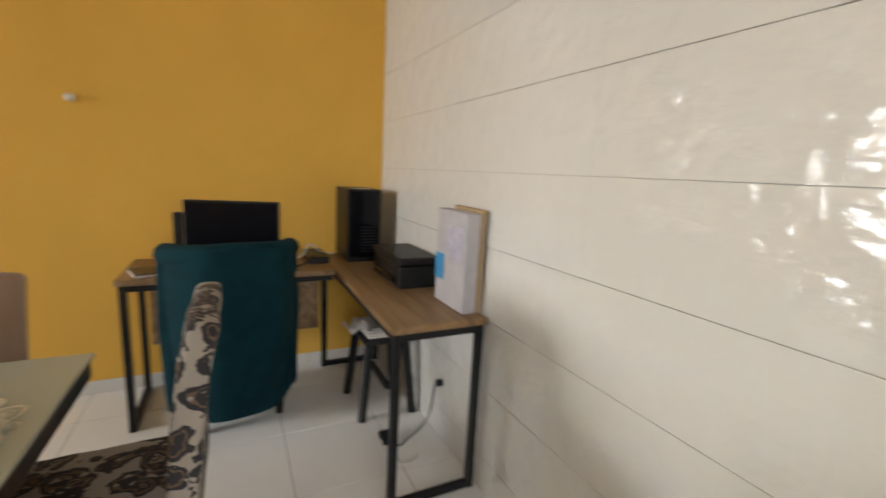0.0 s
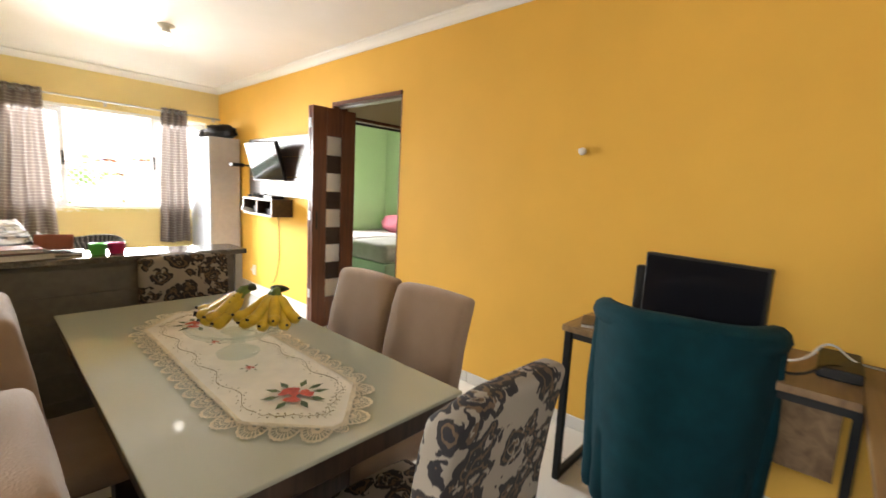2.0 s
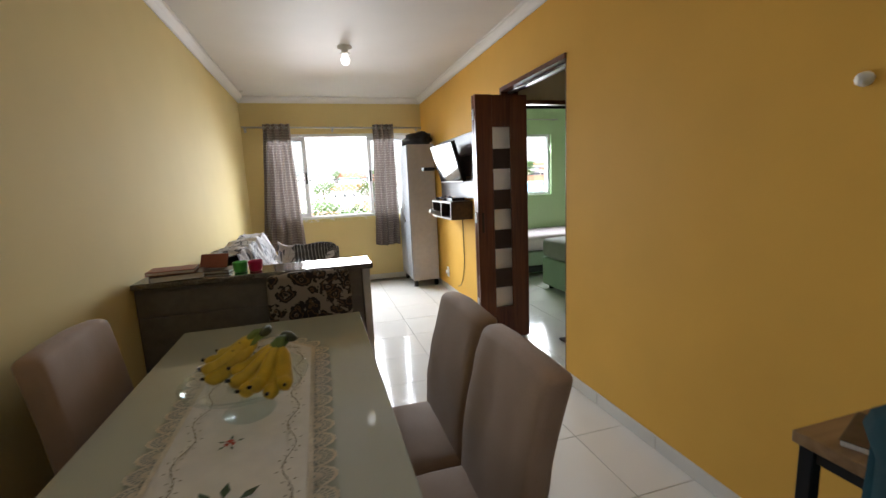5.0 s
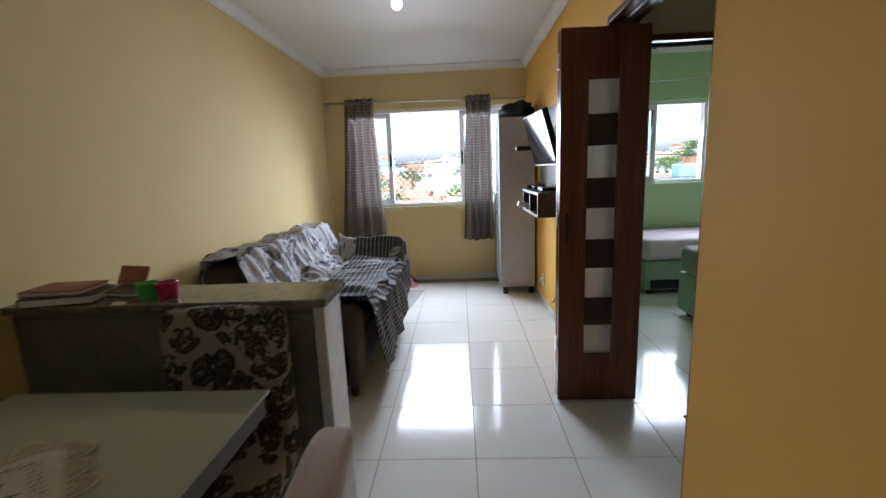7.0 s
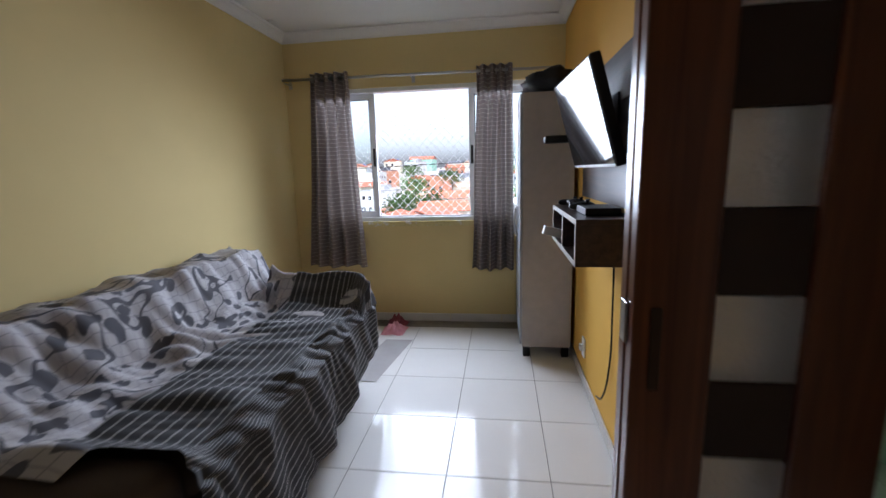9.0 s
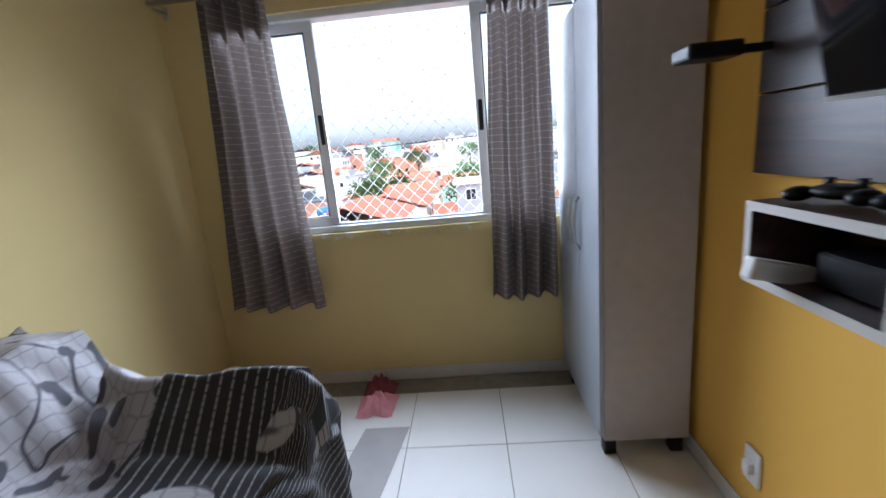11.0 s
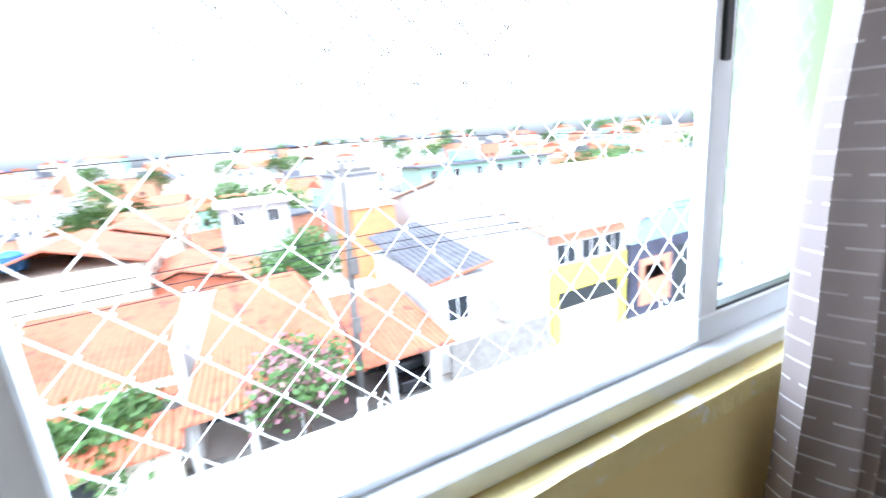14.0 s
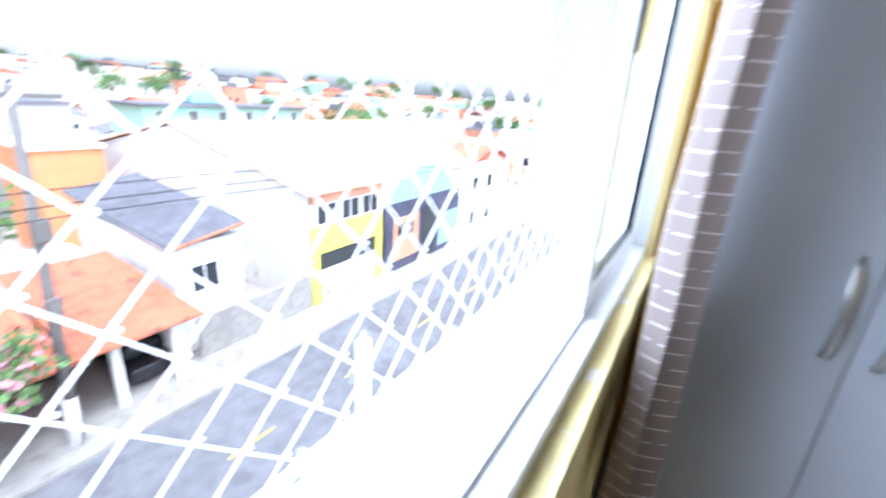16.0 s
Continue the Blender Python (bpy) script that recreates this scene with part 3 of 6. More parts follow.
hk = tagged(solid("net_hook", hook, M_STEEL, at=Matrix.Translation((1.05, ny, 0.905))), "small steel hook holding the net on the ledge", "hook", "net hooks")
for i in range(1, 6):
    copy_thing(hk, Matrix.Translation((1.05 + i * 0.32, ny, 0.905)))


def curtain(name, x0t, x1t, x0b, x1b, y, z0, z1, folds, seed):
    """A pleated eyelet curtain hanging from the rod."""
    c = thing(name, Matrix.Translation((0, 0, 0)), "taupe curtain with woven light dashes and steel eyelets", "curtain", "window curtains")
    bm = nb()

    def fn(u, v):
        xa, xb = x0t + (x1t - x0t) * u, x0b + (x1b - x0b) * u
        ph = u * folds * math.tau + 0.5 * noise.noise(Vector((u * 3, v * 1.2, seed)))
        amp = 0.036 + 0.012 * v
        return (xa + (xb - xa) * v ** 1.2 + 0.01 * noise.noise(Vector((u * 5, v * 3, seed + 4))), y + amp * math.sin(ph) + 0.012 * noise.noise(Vector((u * 9, v * 4, seed))), z1 - (z1 - z0) * v + 0.008 * math.sin(u * 9 + seed) * v)
    sheet(bm, fn, 120, 40, ((x1t - x0t) * 3.0, z1 - z0))
    solid("cloth", bm, M_CURTAIN, parent=c)
    for i in range(folds * 2):
        bm = nb()
        u = (i + 0.5) / (folds * 2)
        p = Vector((x0t + (x1t - x0t) * u, y, z1 - 0.045))
        tube(bm, [(p.x + (0.004 if i % 2 else -0.004), p.y + 0.022 * math.cos(k * math.tau / 12), p.z + 0.022 * math.sin(k * math.tau / 12)) for k in range(13)], 0.004, 5)
        solid("eyelet", bm, M_STEEL, parent=c)
    return c


CY = YE - 0.085
curtain("curtain", 0.885, 1.21, 0.75, 1.28, CY, 0.525, 2.158, 4, 1.0)
curtain("curtain", 2.262, 2.545, 2.205, 2.555, CY, 0.50, 2.145, 4, 7.0)
rod = thing("curtain_rod", Matrix(), "thin steel curtain rod on small brackets", "curtain rod")
bm = nb(); tube(bm, [(XL + 0.02, CY, 2.118), (XR - 0.02, CY, 2.095)], 0.011, 12); solid("rod", bm, M_STEEL, parent=rod, smooth=True)
for x in (XL + 0.05, 1.74, 2.88):
    bm = nb(); box(bm, x - 0.008, CY - 0.014, 2.085, x + 0.008, YE - 0.001, 2.097, 0.002); box(bm, x - 0.014, YE - 0.008, 2.06, x + 0.014, YE - 0.001, 2.12, 0.002)
    solid("bracket", bm, M_STEEL, parent=rod)
bm = nb(); tube(bm, [(4.2, YE - 0.06, 2.206), (5.1, YE - 0.06, 2.206)], 0.009, 10)
for x in (4.3, 5.05):
    box(bm, x - 0.006, YE - 0.066, 2.196, x + 0.006, YE - 0.001, 2.206)
tagged(solid("curtain_rod", bm, M_STEEL), "bare steel rod above the bedroom window", "curtain rod")

# ---- doorways and the folding door ----


def casing(name, axis, at, a0, a1, z1, depth, label, w=0.055):
    """A wooden door lining: two posts and a head. axis 'x': in a wall of constant x."""
    d = thing(name, Matrix(), label, "door frame", kind="structure")

    def bb(a, b, za, zb):
        bm = nb()
        if axis == 'x':
            box(bm, at - (0.012 if b - a > 0.1 or a > 2.6 else -0.01), a, za, at + depth + 0.012, b, zb, 0.003)
        else:
            box(bm, a, at - 0.012, za, b, at + depth + 0.012, zb, 0.003)
        return bm
    solid("post", bb(a0, a0 + w * 0.5, 0, z1), M_DOORWOOD, parent=d)
    solid("post", bb(a1 - w * 0.5, a1, 0, z1), M_DOORWOOD, parent=d)
    solid("head", bb(a0, a1, z1, z1 + w * 0.6), M_DOORWOOD, parent=d)
    return d


casing("door_frame_1", 'x', XR, DY0 + 0.001, DY1 - 0.001, DZ - 0.034, 0.13, "reddish wooden door frame")
casing("door_frame_2", 'y', 3.42, XR + 0.162, 3.998, DZ - 0.115, 0.12, "reddish wooden bedroom door frame")
bm = nb(); box(bm, XR + 0.045, DY0 + 0.03, DZ - 0.05, XR + 0.085, DY1 - 0.03, DZ - 0.036, 0.002)
tagged(solid("door_track", bm, M_STEEL), "metal track for the folding door", "door track", kind="structure")
bm = nb(); tube(bm, [(XR + 0.17, 3.36, 1.91), (3.98, 3.36, 1.915)], 0.012, 8)
box(bm, 3.2, 3.35, 1.905, 3.212, 3.421, 1.92); box(bm, 3.9, 3.35, 1.905, 3.912, 3.421, 1.92)
tagged(solid("black_rod", bm, M_BLACKMETAL), "black metal rod over the bedroom doorway", "rod")

fd = thing("folding_door", Matrix(), "reddish wooden folding door standing open, with frosted panes", "door", kind="structure")
LX0, LX1, LZ = 2.683, 3.12, 1.985
for k, yy in enumerate((3.245, 3.292)):
    bm = nb()
    pz = [(0.29 + i * 0.322, 0.29 + i * 0.322 + 0.165) for i in range(5)]
    pa, pb = LX0 + 0.14, LX0 + 0.291
    box(bm, LX0, yy, 0.012, pa, yy + 0.036, LZ, 0.003)
    box(bm, pb, yy, 0.012, LX1, yy + 0.036, LZ, 0.003)
    zz = 0.012
    for a, b in pz:
        if zz < 0.1:
            box(bm, pa - 0.001, yy + 0.003, zz, pb + 0.001, yy + 0.033, a)
        zz = b
    box(bm, pa - 0.001, yy + 0.003, zz, pb + 0.001, yy + 0.033, LZ - 0.002)
    leaf = solid("leaf", bm, M_DOORWOOD, parent=fd)
    for a, b in pz:
        bm = nb(); box(bm, pa + 0.001, yy + 0.012, a + 0.001, pb - 0.001, yy + 0.022, b - 0.001, 0.002)
        tagged(solid("pane", bm, M_FROST, parent=leaf), "frosted glass pane")
    for (a, b), (c, d) in zip(pz, pz[1:]):
        bm = nb(); box(bm, pa + 0.001, yy + 0.010, b + 0.001, pb - 0.001, yy + 0.024, c - 0.001, 0.002)
        tagged(solid("strip", bm, M_DARKGLASS, parent=leaf), "dark glass strip")
    bm = nb(); box(bm, LX0 + 0.03, yy - 0.006, 0.92, LX0 + 0.05, yy - 0.0005, 1.08, 0.003)
    tagged(solid("pull", bm, shader("dark_bronze_pull", (0.06, 0.04, 0.03), 0.35, metal=0.7), parent=leaf), "slim bronze pull")
for z in (0.3, 1.0, 1.8):
    bm = nb(); box(bm, LX0 - 0.006, 3.272, z, LX0 - 0.0005, 3.302, z + 0.08, 0.001)
    solid("hinge", bm, M_STEEL, parent=fd)

# ---- dining ----
tb = thing("dining_table", Matrix.Translation((1.25, 1.328, 0)), "dining table with an off-white glass top and dark wooden base", "table")
bm = nb(); box(bm, -0.368, -0.737, 0.738, 0.368, 0.737, 0.750, 0.003, 2); solid("glass_top", bm, M_TABLETOP, parent=tb)
bm = nb(); box(bm, -0.358, -0.727, 0.680, 0.358, 0.727, 0.737, 0.003); solid("under_frame", bm, M_TABLEBASE, parent=tb)
for s in (-1, 1):
    bm = nb(); box(bm, -0.26, s * 0.42 - 0.05, 0.06, 0.26, s * 0.42 + 0.05, 0.679, 0.006); box(bm, -0.30, s * 0.42 - 0.07, 0.0, 0.30, s * 0.42 + 0.07, 0.06, 0.006)
    solid("leg", bm, M_TABLEBASE, parent=tb)
bm = nb(); box(bm, -0.02, -0.368, 0.2, 0.02, 0.368, 0.35, 0.004); solid("stretcher", bm, M_TABLEBASE, parent=tb)


def dining_chair(m, mat, label, height=1.0, lean=0.07, seed=0.0):
    """A fully upholstered high-back chair that faces +y of its own axes."""
    c = thing("dining_chair", m, label, "chair", "chairs round the table")
    bm = nb()
    box(bm, -0.205, -0.035, 0.40, 0.205, 0.035, height, 0.022, 4)
    bmesh.ops.subdivide_edges(bm, edges=[e for e in bm.edges if e.calc_length() > 0.2], cuts=7, use_grid_fill=True)
    for v in bm.verts:
        k = (v.co.z - 0.40) / (height - 0.40)
        w = 1.0 - 0.04 * k
        v.co.x *= w
        v.co.y -= lean * k * k + 0.008
        v.co.y += 0.006 * noise.noise(Vector((v.co.x * 9, v.co.z * 14, seed)))
        v.co.z += 0.012 * (1 - (v.co.x / 0.2) ** 2) * max(0, k - 0.9) * 10
    solid("backrest", bm, mat, parent=c, smooth=True)
    bm = nb()
    box(bm, -0.205, -0.02, 0.375, 0.205, 0.42, 0.475, 0.03, 4)
    bmesh.ops.subdivide_edges(bm, edges=[e for e in bm.edges if e.calc_length() > 0.2], cuts=6, use_grid_fill=True)
    for v in bm.verts:
        if v.co.z > 0.45:
            v.co.z += 0.012 * (1 - (v.co.x / 0.2) ** 2) + 0.006 * noise.noise(Vector((v.co.x * 12, v.co.y * 12, seed + 3)))
    solid("seat", bm, mat, parent=c, smooth=True)
    for sx in (-0.17, 0.17):
        for sy in (0.0, 0.385):
            bm = nb(); box(bm, sx - 0.02, sy - 0.02, 0.0, sx + 0.02, sy + 0.02, 0.40, 0.004)
            solid("leg", bm, M_TABLEBASE, parent=c)
    return c


T_LABEL = "taupe fabric-covered dining chair with dark legs"
F_LABEL = "brown floral upholstered dining chair with dark legs"
dining_chair(pose(1.85, 1.03, 0, 0, 0, 90), M_TAUPE, T_LABEL, 0.91, 0.09, seed=1)
dining_chair(pose(1.85, 1.45, 0, 0, 0, 91), M_TAUPE, T_LABEL, 0.91, 0.09, seed=2)
dining_chair(pose(0.79, 0.70, 0, 0, 0, -90), M_TAUPE, T_LABEL, 0.93, 0.06, seed=3)
dining_chair(pose(0.785, 1.56, 0, 0, 0, -90), M_TAUPE, T_LABEL, 0.93, 0.06, seed=4)
dining_chair(pose(1.39, 0.365, 0, 0, 0, 0), M_FLORAL, F_LABEL, 0.945, 0.06, seed=5)
dining_chair(pose(1.40, 2.235, 0, 0, 0, 180), M_FLORAL, F_LABEL, 0.92, 0.02, seed=6)

# table runner: pointed ivory linen with a scalloped crochet edge
run = thing("table_runner", Matrix.Translation((1.252, 1.236, 0.7505)), "ivory embroidered table runner with a scalloped lace edge", "table runner")
RW, RL, RP = 0.162, 0.42, 0.16


def half_width(y):
    a = abs(y)
    return RW if a < RL else RW * (1 - 0.9 * min(1.0, (a - RL) / RP))


bm = nb()
sheet(bm, lambda u, v: ((v - 0.5) * 2 * half_width((u - 0.5) * 2 * (RL + RP)), (u - 0.5) * 2 * (RL + RP), 0.004 + 0.002 * noise.noise(Vector((u * 15, v * 4, 0)))), 60, 10)
solid("linen", bm, M_CLOTH, parent=run)
corners = [Vector((RW, -RL, 0)), Vector((RW, RL, 0)), Vector((RW * 0.10, RL + RP, 0)), Vector((-RW * 0.10, RL + RP, 0)), Vector((-RW, RL, 0)), Vector((-RW, -RL, 0)), Vector((-RW * 0.10, -RL - RP, 0)), Vector((RW * 0.10, -RL - RP, 0))]
bm = nb()
for a, b in zip(corners, corners[1:] + corners[:1]):
    n = max(1, round((b - a).length / 0.066))
    out = Vector(((b - a).y, -(b - a).x, 0)).normalized()
    t = (b - a).normalized()
    for i in range(n):
        c = a.lerp(b, (i + 0.5) / n)
        r = min(0.036, (b - a).length / n * 0.54)
        def at(k, q, h):
            ang = math.pi * k / 32
            return bm.verts.new(c + (t * -math.cos(ang) + out * math.sin(ang) * 1.5) * r * q + Vector((0, 0, h)))
        for q0, q1, h in ((0.16, 0.42, 0.005), (0.56, 0.62, 0.005), (0.86, 1.0, 0.004)):
            ring = [(at(k, q0, h), at(k, q1 * (1.05 if q1 == 1.0 and k % 4 == 2 else 1), h)) for k in range(0, 33, 2)]
            for p, q in zip(ring, ring[1:]):
                bm.faces.new((p[0], q[0], q[1], p[1]))
        for k in range(1, 32, 3):
            bm.faces.new((at(k - 0.62, 0.40, 0.0045), at(k + 0.62, 0.40, 0.0045), at(k + 0.55, 0.88, 0.0037), at(k - 0.55, 0.88, 0.0037)))
    for off, w in ((0.004, 0.008),):
        p0, p1 = a + out * off, b + out * off
        q0, q1 = a - out * w, b - out * w
        bm.faces.new([bm.verts.new(p + Vector((0, 0, 0.0075))) for p in (p0, p1, q1, q0)])
solid("lace_edge", bm, M_LACE, parent=run)


def flower(bm, x, y, r, z, seed):
    rnd = random.Random(seed)
    for i in range(22):
        a, d = rnd.random() * 6.28, r * math.sqrt(rnd.random()) * 0.8
        s = r * 0.34
        cx, cy = x + d * math.cos(a), y + d * math.sin(a)
        vs = [bm.verts.new((cx + s * math.cos(k * math.tau / 6 + a) * (1 if k % 2 else 0.7), cy + s * math.sin(k * math.tau / 6 + a) * 0.8, z + 0.001 * rnd.random())) for k in range(6)]
        bm.faces.new(vs)


def leaves(bm, x, y, r, n, z, seed):
    rnd = random.Random(seed)
    for i in range(n):
        a = i * 6.28 / n + rnd.random() * 0.4
        p = Vector((x + r * math.cos(a), y + r * math.sin(a), z))
        d = Vector((math.cos(a), math.sin(a), 0))
        s = Vector((-d.y, d.x, 0))
        bm.faces.new([bm.verts.new(q) for q in (p - d * r * 0.35, p + s * r * 0.16, p + d * r * 0.42, p - s * r * 0.16)])


for sy in (-1, 1):
    for x, y, r in ((0.0, 0.375, 0.046), (-0.02, 0.14, 0.014)):
        bm = nb(); flower(bm, x, sy * y, r, 0.0095, 3); solid("embroidered_rose", bm, M_RED, parent=run)
bm = nb()
for sy in (-1, 1):
    leaves(bm, 0.0, sy * 0.375, 0.062, 9, 0.0088, 4)
    leaves(bm, -0.02, sy * 0.14, 0.022, 5, 0.0088, 6)
solid("embroidered_leaves", bm, M_LEAFGREEN, parent=run)
bm = nb()
rnd = random.Random(8)
for s in (-1, 1):
    for i in range(22):
        y = -0.40 + i * 0.038
        leaves(bm, s * (0.115 + 0.012 * math.sin(i * 1.4)), y, 0.012, 4, 0.0085, i)
    for i in range(8):
        k = (i + 0.5) / 8
        for sy in (-1, 1):
            leaves(bm, s * 0.115 * (1 - k), sy * (0.42 + 0.10 * k), 0.012, 4, 0.0085, 40 + i)
for s in (-1, 1):
    tube(bm, [(s * (0.115 + 0.012 * math.sin((y + 0.40) / 0.038 * 1.4)), y, 0.0085) for y in [-0.40 + k * 0.01 for k in range(81)]], 0.0009, 4)
    for sy in (-1, 1):
        tube(bm, [(s * 0.115 * (1 - k / 12) + 0.006 * math.sin(k * 1.3), sy * (0.42 + 0.10 * k / 12), 0.0085) for k in range(13)], 0.0009, 4)
solid("embroidered_vine", bm, shader("olive_embroidery", (0.20, 0.16, 0.06), 0.8, vary=0.4, scale=60), parent=run)

# glass cake stand with bananas
SX, SY = 1.255, 1.24
st = thing("cake_stand", Matrix.Translation((SX, SY, 0.7555)), "clear pressed-glass cake stand on the table", "cake stand")
bm = nb(); lathe(bm, [(0.062, 0.0), (0.066, 0.006), (0.05, 0.014), (0.022, 0.03), (0.018, 0.055), (0.03, 0.072), (0.05, 0.078)], 32)
solid("foot", bm, M_CRYSTAL, parent=st, smooth=True)
bm = nb(); lathe(bm, [(0.05, 0.0785), (0.13, 0.081), (0.150, 0.092), (0.157, 0.104), (0.153, 0.105), (0.143, 0.096), (0.125, 0.088), (0.02, 0.086)], 40)
solid("plate", bm, M_CRYSTAL, parent=st, smooth=True)


M_BARKDARK = shader("dried_banana_stem", (0.045, 0.05, 0.02), 0.8, vary=0.4, scale=60)


def banana_hand(m, n, spread, length, label):
    h = thing("banana_bunch", m, label, "bananas", "bunches of bananas")
    rnd = random.Random(int(n * 7))
    for i in range(n):
        a = (i / (n - 1) - 0.5) * spread
        bm = nb()
        tier = (i % 2) * 0.016
        pts, N = [], 12
        for k in range(N + 1):
            s = k / N
            r = 0.012 + length * s
            droop = -0.064 * math.sin(s * math.pi / 2) + 0.012 * max(0.0, s - 0.7) / 0.3
            pts.append((math.sin(a) * r * (1 - 0.16 * s), -math.cos(a) * r * (1 - 0.16 * s), 0.088 + tier + droop))
        rings = []
        for k, p in enumerate(pts):
            s = k / N
            rad = 0.0175 * min(1, 0.38 + s * 4.5) * (1 if s < 0.82 else max(0.22, 1 - ((s - 0.82) / 0.18) ** 1.6 * 0.8))
            d = (Vector(pts[min(k + 1, N)]) - Vector(pts[max(k - 1, 0)])).normalized()
            sd = d.cross(Vector((0, 0, 1))).normalized()
            up = sd.cross(d)
            rings.append([bm.verts.new(Vector(p) + (sd * math.cos(q * math.tau / 10) + up * math.sin(q * math.tau / 10)) * rad * (1.06 if q % 2 else 0.97)) for q in range(10)])
        for ra, rb in zip(rings, rings[1:]):
            for q in range(10):
                bm.faces.new((ra[q], ra[(q + 1) % 10], rb[(q + 1) % 10], rb[q]))
        bm.faces.new(rings[-1])
        solid("banana", bm, M_BANANA, parent=h, smooth=True)
        bm = nb(); tube(bm, [pts[-1], (Vector(pts[-1]) + (Vector(pts[-1]) - Vector(pts[-2])).normalized() * 0.008)], 0.0042, 6)
        solid("tip", bm, M_BLACK, parent=h)
        bm = nb(); tube(bm, [(0, 0.022, 0.114 + tier * 0.3), (pts[0][0] * 0.6, pts[0][1] * 0.6, 0.10 + tier), pts[2]], 0.0085, 7, 0.0095)
        solid("stalk", bm, M_BANANAGREEN, parent=h, smooth=True)
    bm = nb(); blob(bm, 0, 0.022, 0.118, 0.034, 0.015, 0.012, 0.3, 2)
    solid("crown", bm, M_BARKDARK, parent=h, smooth=True)
    return h


banana_hand(pose(SX + 0.10, SY - 0.055, 0.845, 0, 0, -55), 8, 2.1, 0.14, "hand of ripe yellow bananas on a glass stand")
banana_hand(pose(SX + 0.035, SY + 0.03, 0.845, 0, 0, -98), 7, 1.3, 0.155, "second hand of yellow bananas with dark spots")

# ---- desk corner ----
dk = thing("corner_desk", Matrix(), "L-shaped desk of brown oak laminate on black steel legs", "desk")
bm = nb(); box(bm, 2.455, -0.257, 0.722, 2.94, 0.715, 0.75, 0.002); solid("top", bm, M_DESK, parent=dk)
bm = nb(); box(bm, 1.53, -0.652, 0.722, 2.94, -0.259, 0.75, 0.002); solid("top", bm, M_DESK, parent=dk)


def loop_leg(bm, a, b, t=0.03):
    """A closed square-tube leg frame between two floor points."""
    a, b = Vector(a), Vector(b)
    h = t / 2
    for p in (a, b):
        box(bm, p.x - h, p.y - h, 0.0, p.x + h, p.y + h, 0.721, 0.002)
    lo, hi = Vector((min(a.x, b.x), min(a.y, b.y), 0)), Vector((max(a.x, b.x), max(a.y, b.y), 0))
    for z in (0.003, 0.69):
        if abs(a.x - b.x) > abs(a.y - b.y):
            box(bm, lo.x + h, a.y - h, z, hi.x - h, a.y + h, z + t - 0.001, 0.002)
        else:
            box(bm, a.x - h, lo.y + h, z, a.x + h, hi.y - h, z + t - 0.001, 0.002)


for a, b in (((2.48, 0.69), (2.90, 0.69)), ((1.555, -0.285), (1.555, -0.63)), ((2.88, -0.63), (2.88, -0.28))):
    bm = nb(); loop_leg(bm, a, b); solid("leg", bm, M_BLACKMETAL, parent=dk)
bm = nb(); box(bm, 1.575, -0.295, 0.692, 2.86, -0.27, 0.72); box(bm, 2.468, -0.25, 0.692, 2.493, 0.67, 0.72); solid("rail", bm, M_BLACKMETAL, parent=dk)
bm = nb(); box(bm, 2.86, -0.24, 0.28, 2.875, 0.65, 0.70, 0.002); solid("modesty_panel", bm, M_DESK, parent=dk)

mo = thing("monitor", pose(2.635, 0.232, 0.725, 0, 0, -10.4), "black flat computer monitor on the desk", "monitor")
bm = nb(); box(bm, -0.02, -0.225, 0.085, 0.02, 0.225, 0.374, 0.006, 2); solid("housing", bm, M_BLACK, parent=mo)
bm = nb(); box(bm, -0.0225, -0.215, 0.10, -0.0205, 0.215, 0.364); solid("screen", bm, M_SCREEN, parent=mo)
bm = nb(); box(bm, 0.0, -0.03, 0.01, 0.025, 0.03, 0.12, 0.004); box(bm, -0.08, -0.11, 0.026, 0.09, 0.11, 0.036, 0.005, 2); solid("stand", bm, M_BLACK, parent=mo)
bm = nb(); box(bm, -0.06, 0.228, 0.0, -0.01, 0.27, 0.28, 0.008, 2); tagged(solid("speaker", bm, M_BLACK, at=Matrix.Translation((2.75, 0.235, 0.751))), "small black speaker beside the monitor", "speaker")

pc = thing("computer_tower", Matrix.Translation((2.785, -0.463, 0.75)), "black computer tower on the desk corner", "computer")
bm = nb(); box(bm, -0.155, -0.10, 0.012, 0.155, 0.10, 0.43, 0.006, 2); box(bm, -0.145, -0.09, 0, -0.10, 0.09, 0.012); box(bm, 0.10, -0.09, 0, 0.145, 0.09, 0.012); solid("case", bm, M_BLACK, parent=pc)
bm = nb(); box(bm, -0.162, -0.09, 0.03, -0.1555, 0.09, 0.42, 0.003); solid("front_panel", bm, M_SCREEN, parent=pc)
bm = nb()
for i in range(9):
    box(bm, -0.1645, -0.07, 0.06 + i * 0.018, -0.1622, 0.02, 0.068 + i * 0.018)
solid("vent", bm, M_BLACKMETAL, parent=pc)
bm = nb(); box(bm, -0.12, -0.05, 0.4305, -0.06, 0.05, 0.4325, 0.001); tagged(solid("top_vent", bm, M_WHITEPLASTIC, parent=pc), "pale label")

pr = thing("printer", Matrix.Translation((2.19, -0.55, 0.75)), "black inkjet printer on the desk", "printer")
bm = nb(); box(bm, -0.20, -0.10, 0.0, 0.20, 0.10, 0.11, 0.014, 3); solid("body", bm, M_BLACK, parent=pr)
bm = nb(); box(bm, -0.205, -0.105, 0.112, 0.205, 0.105, 0.15, 0.012, 3); solid("lid", bm, M_BLACK, parent=pr)
bm = nb(); box(bm, -0.15, 0.095, 0.02, 0.15, 0.112, 0.05, 0.004); solid("tray", bm, M_SCREEN, parent=pr)

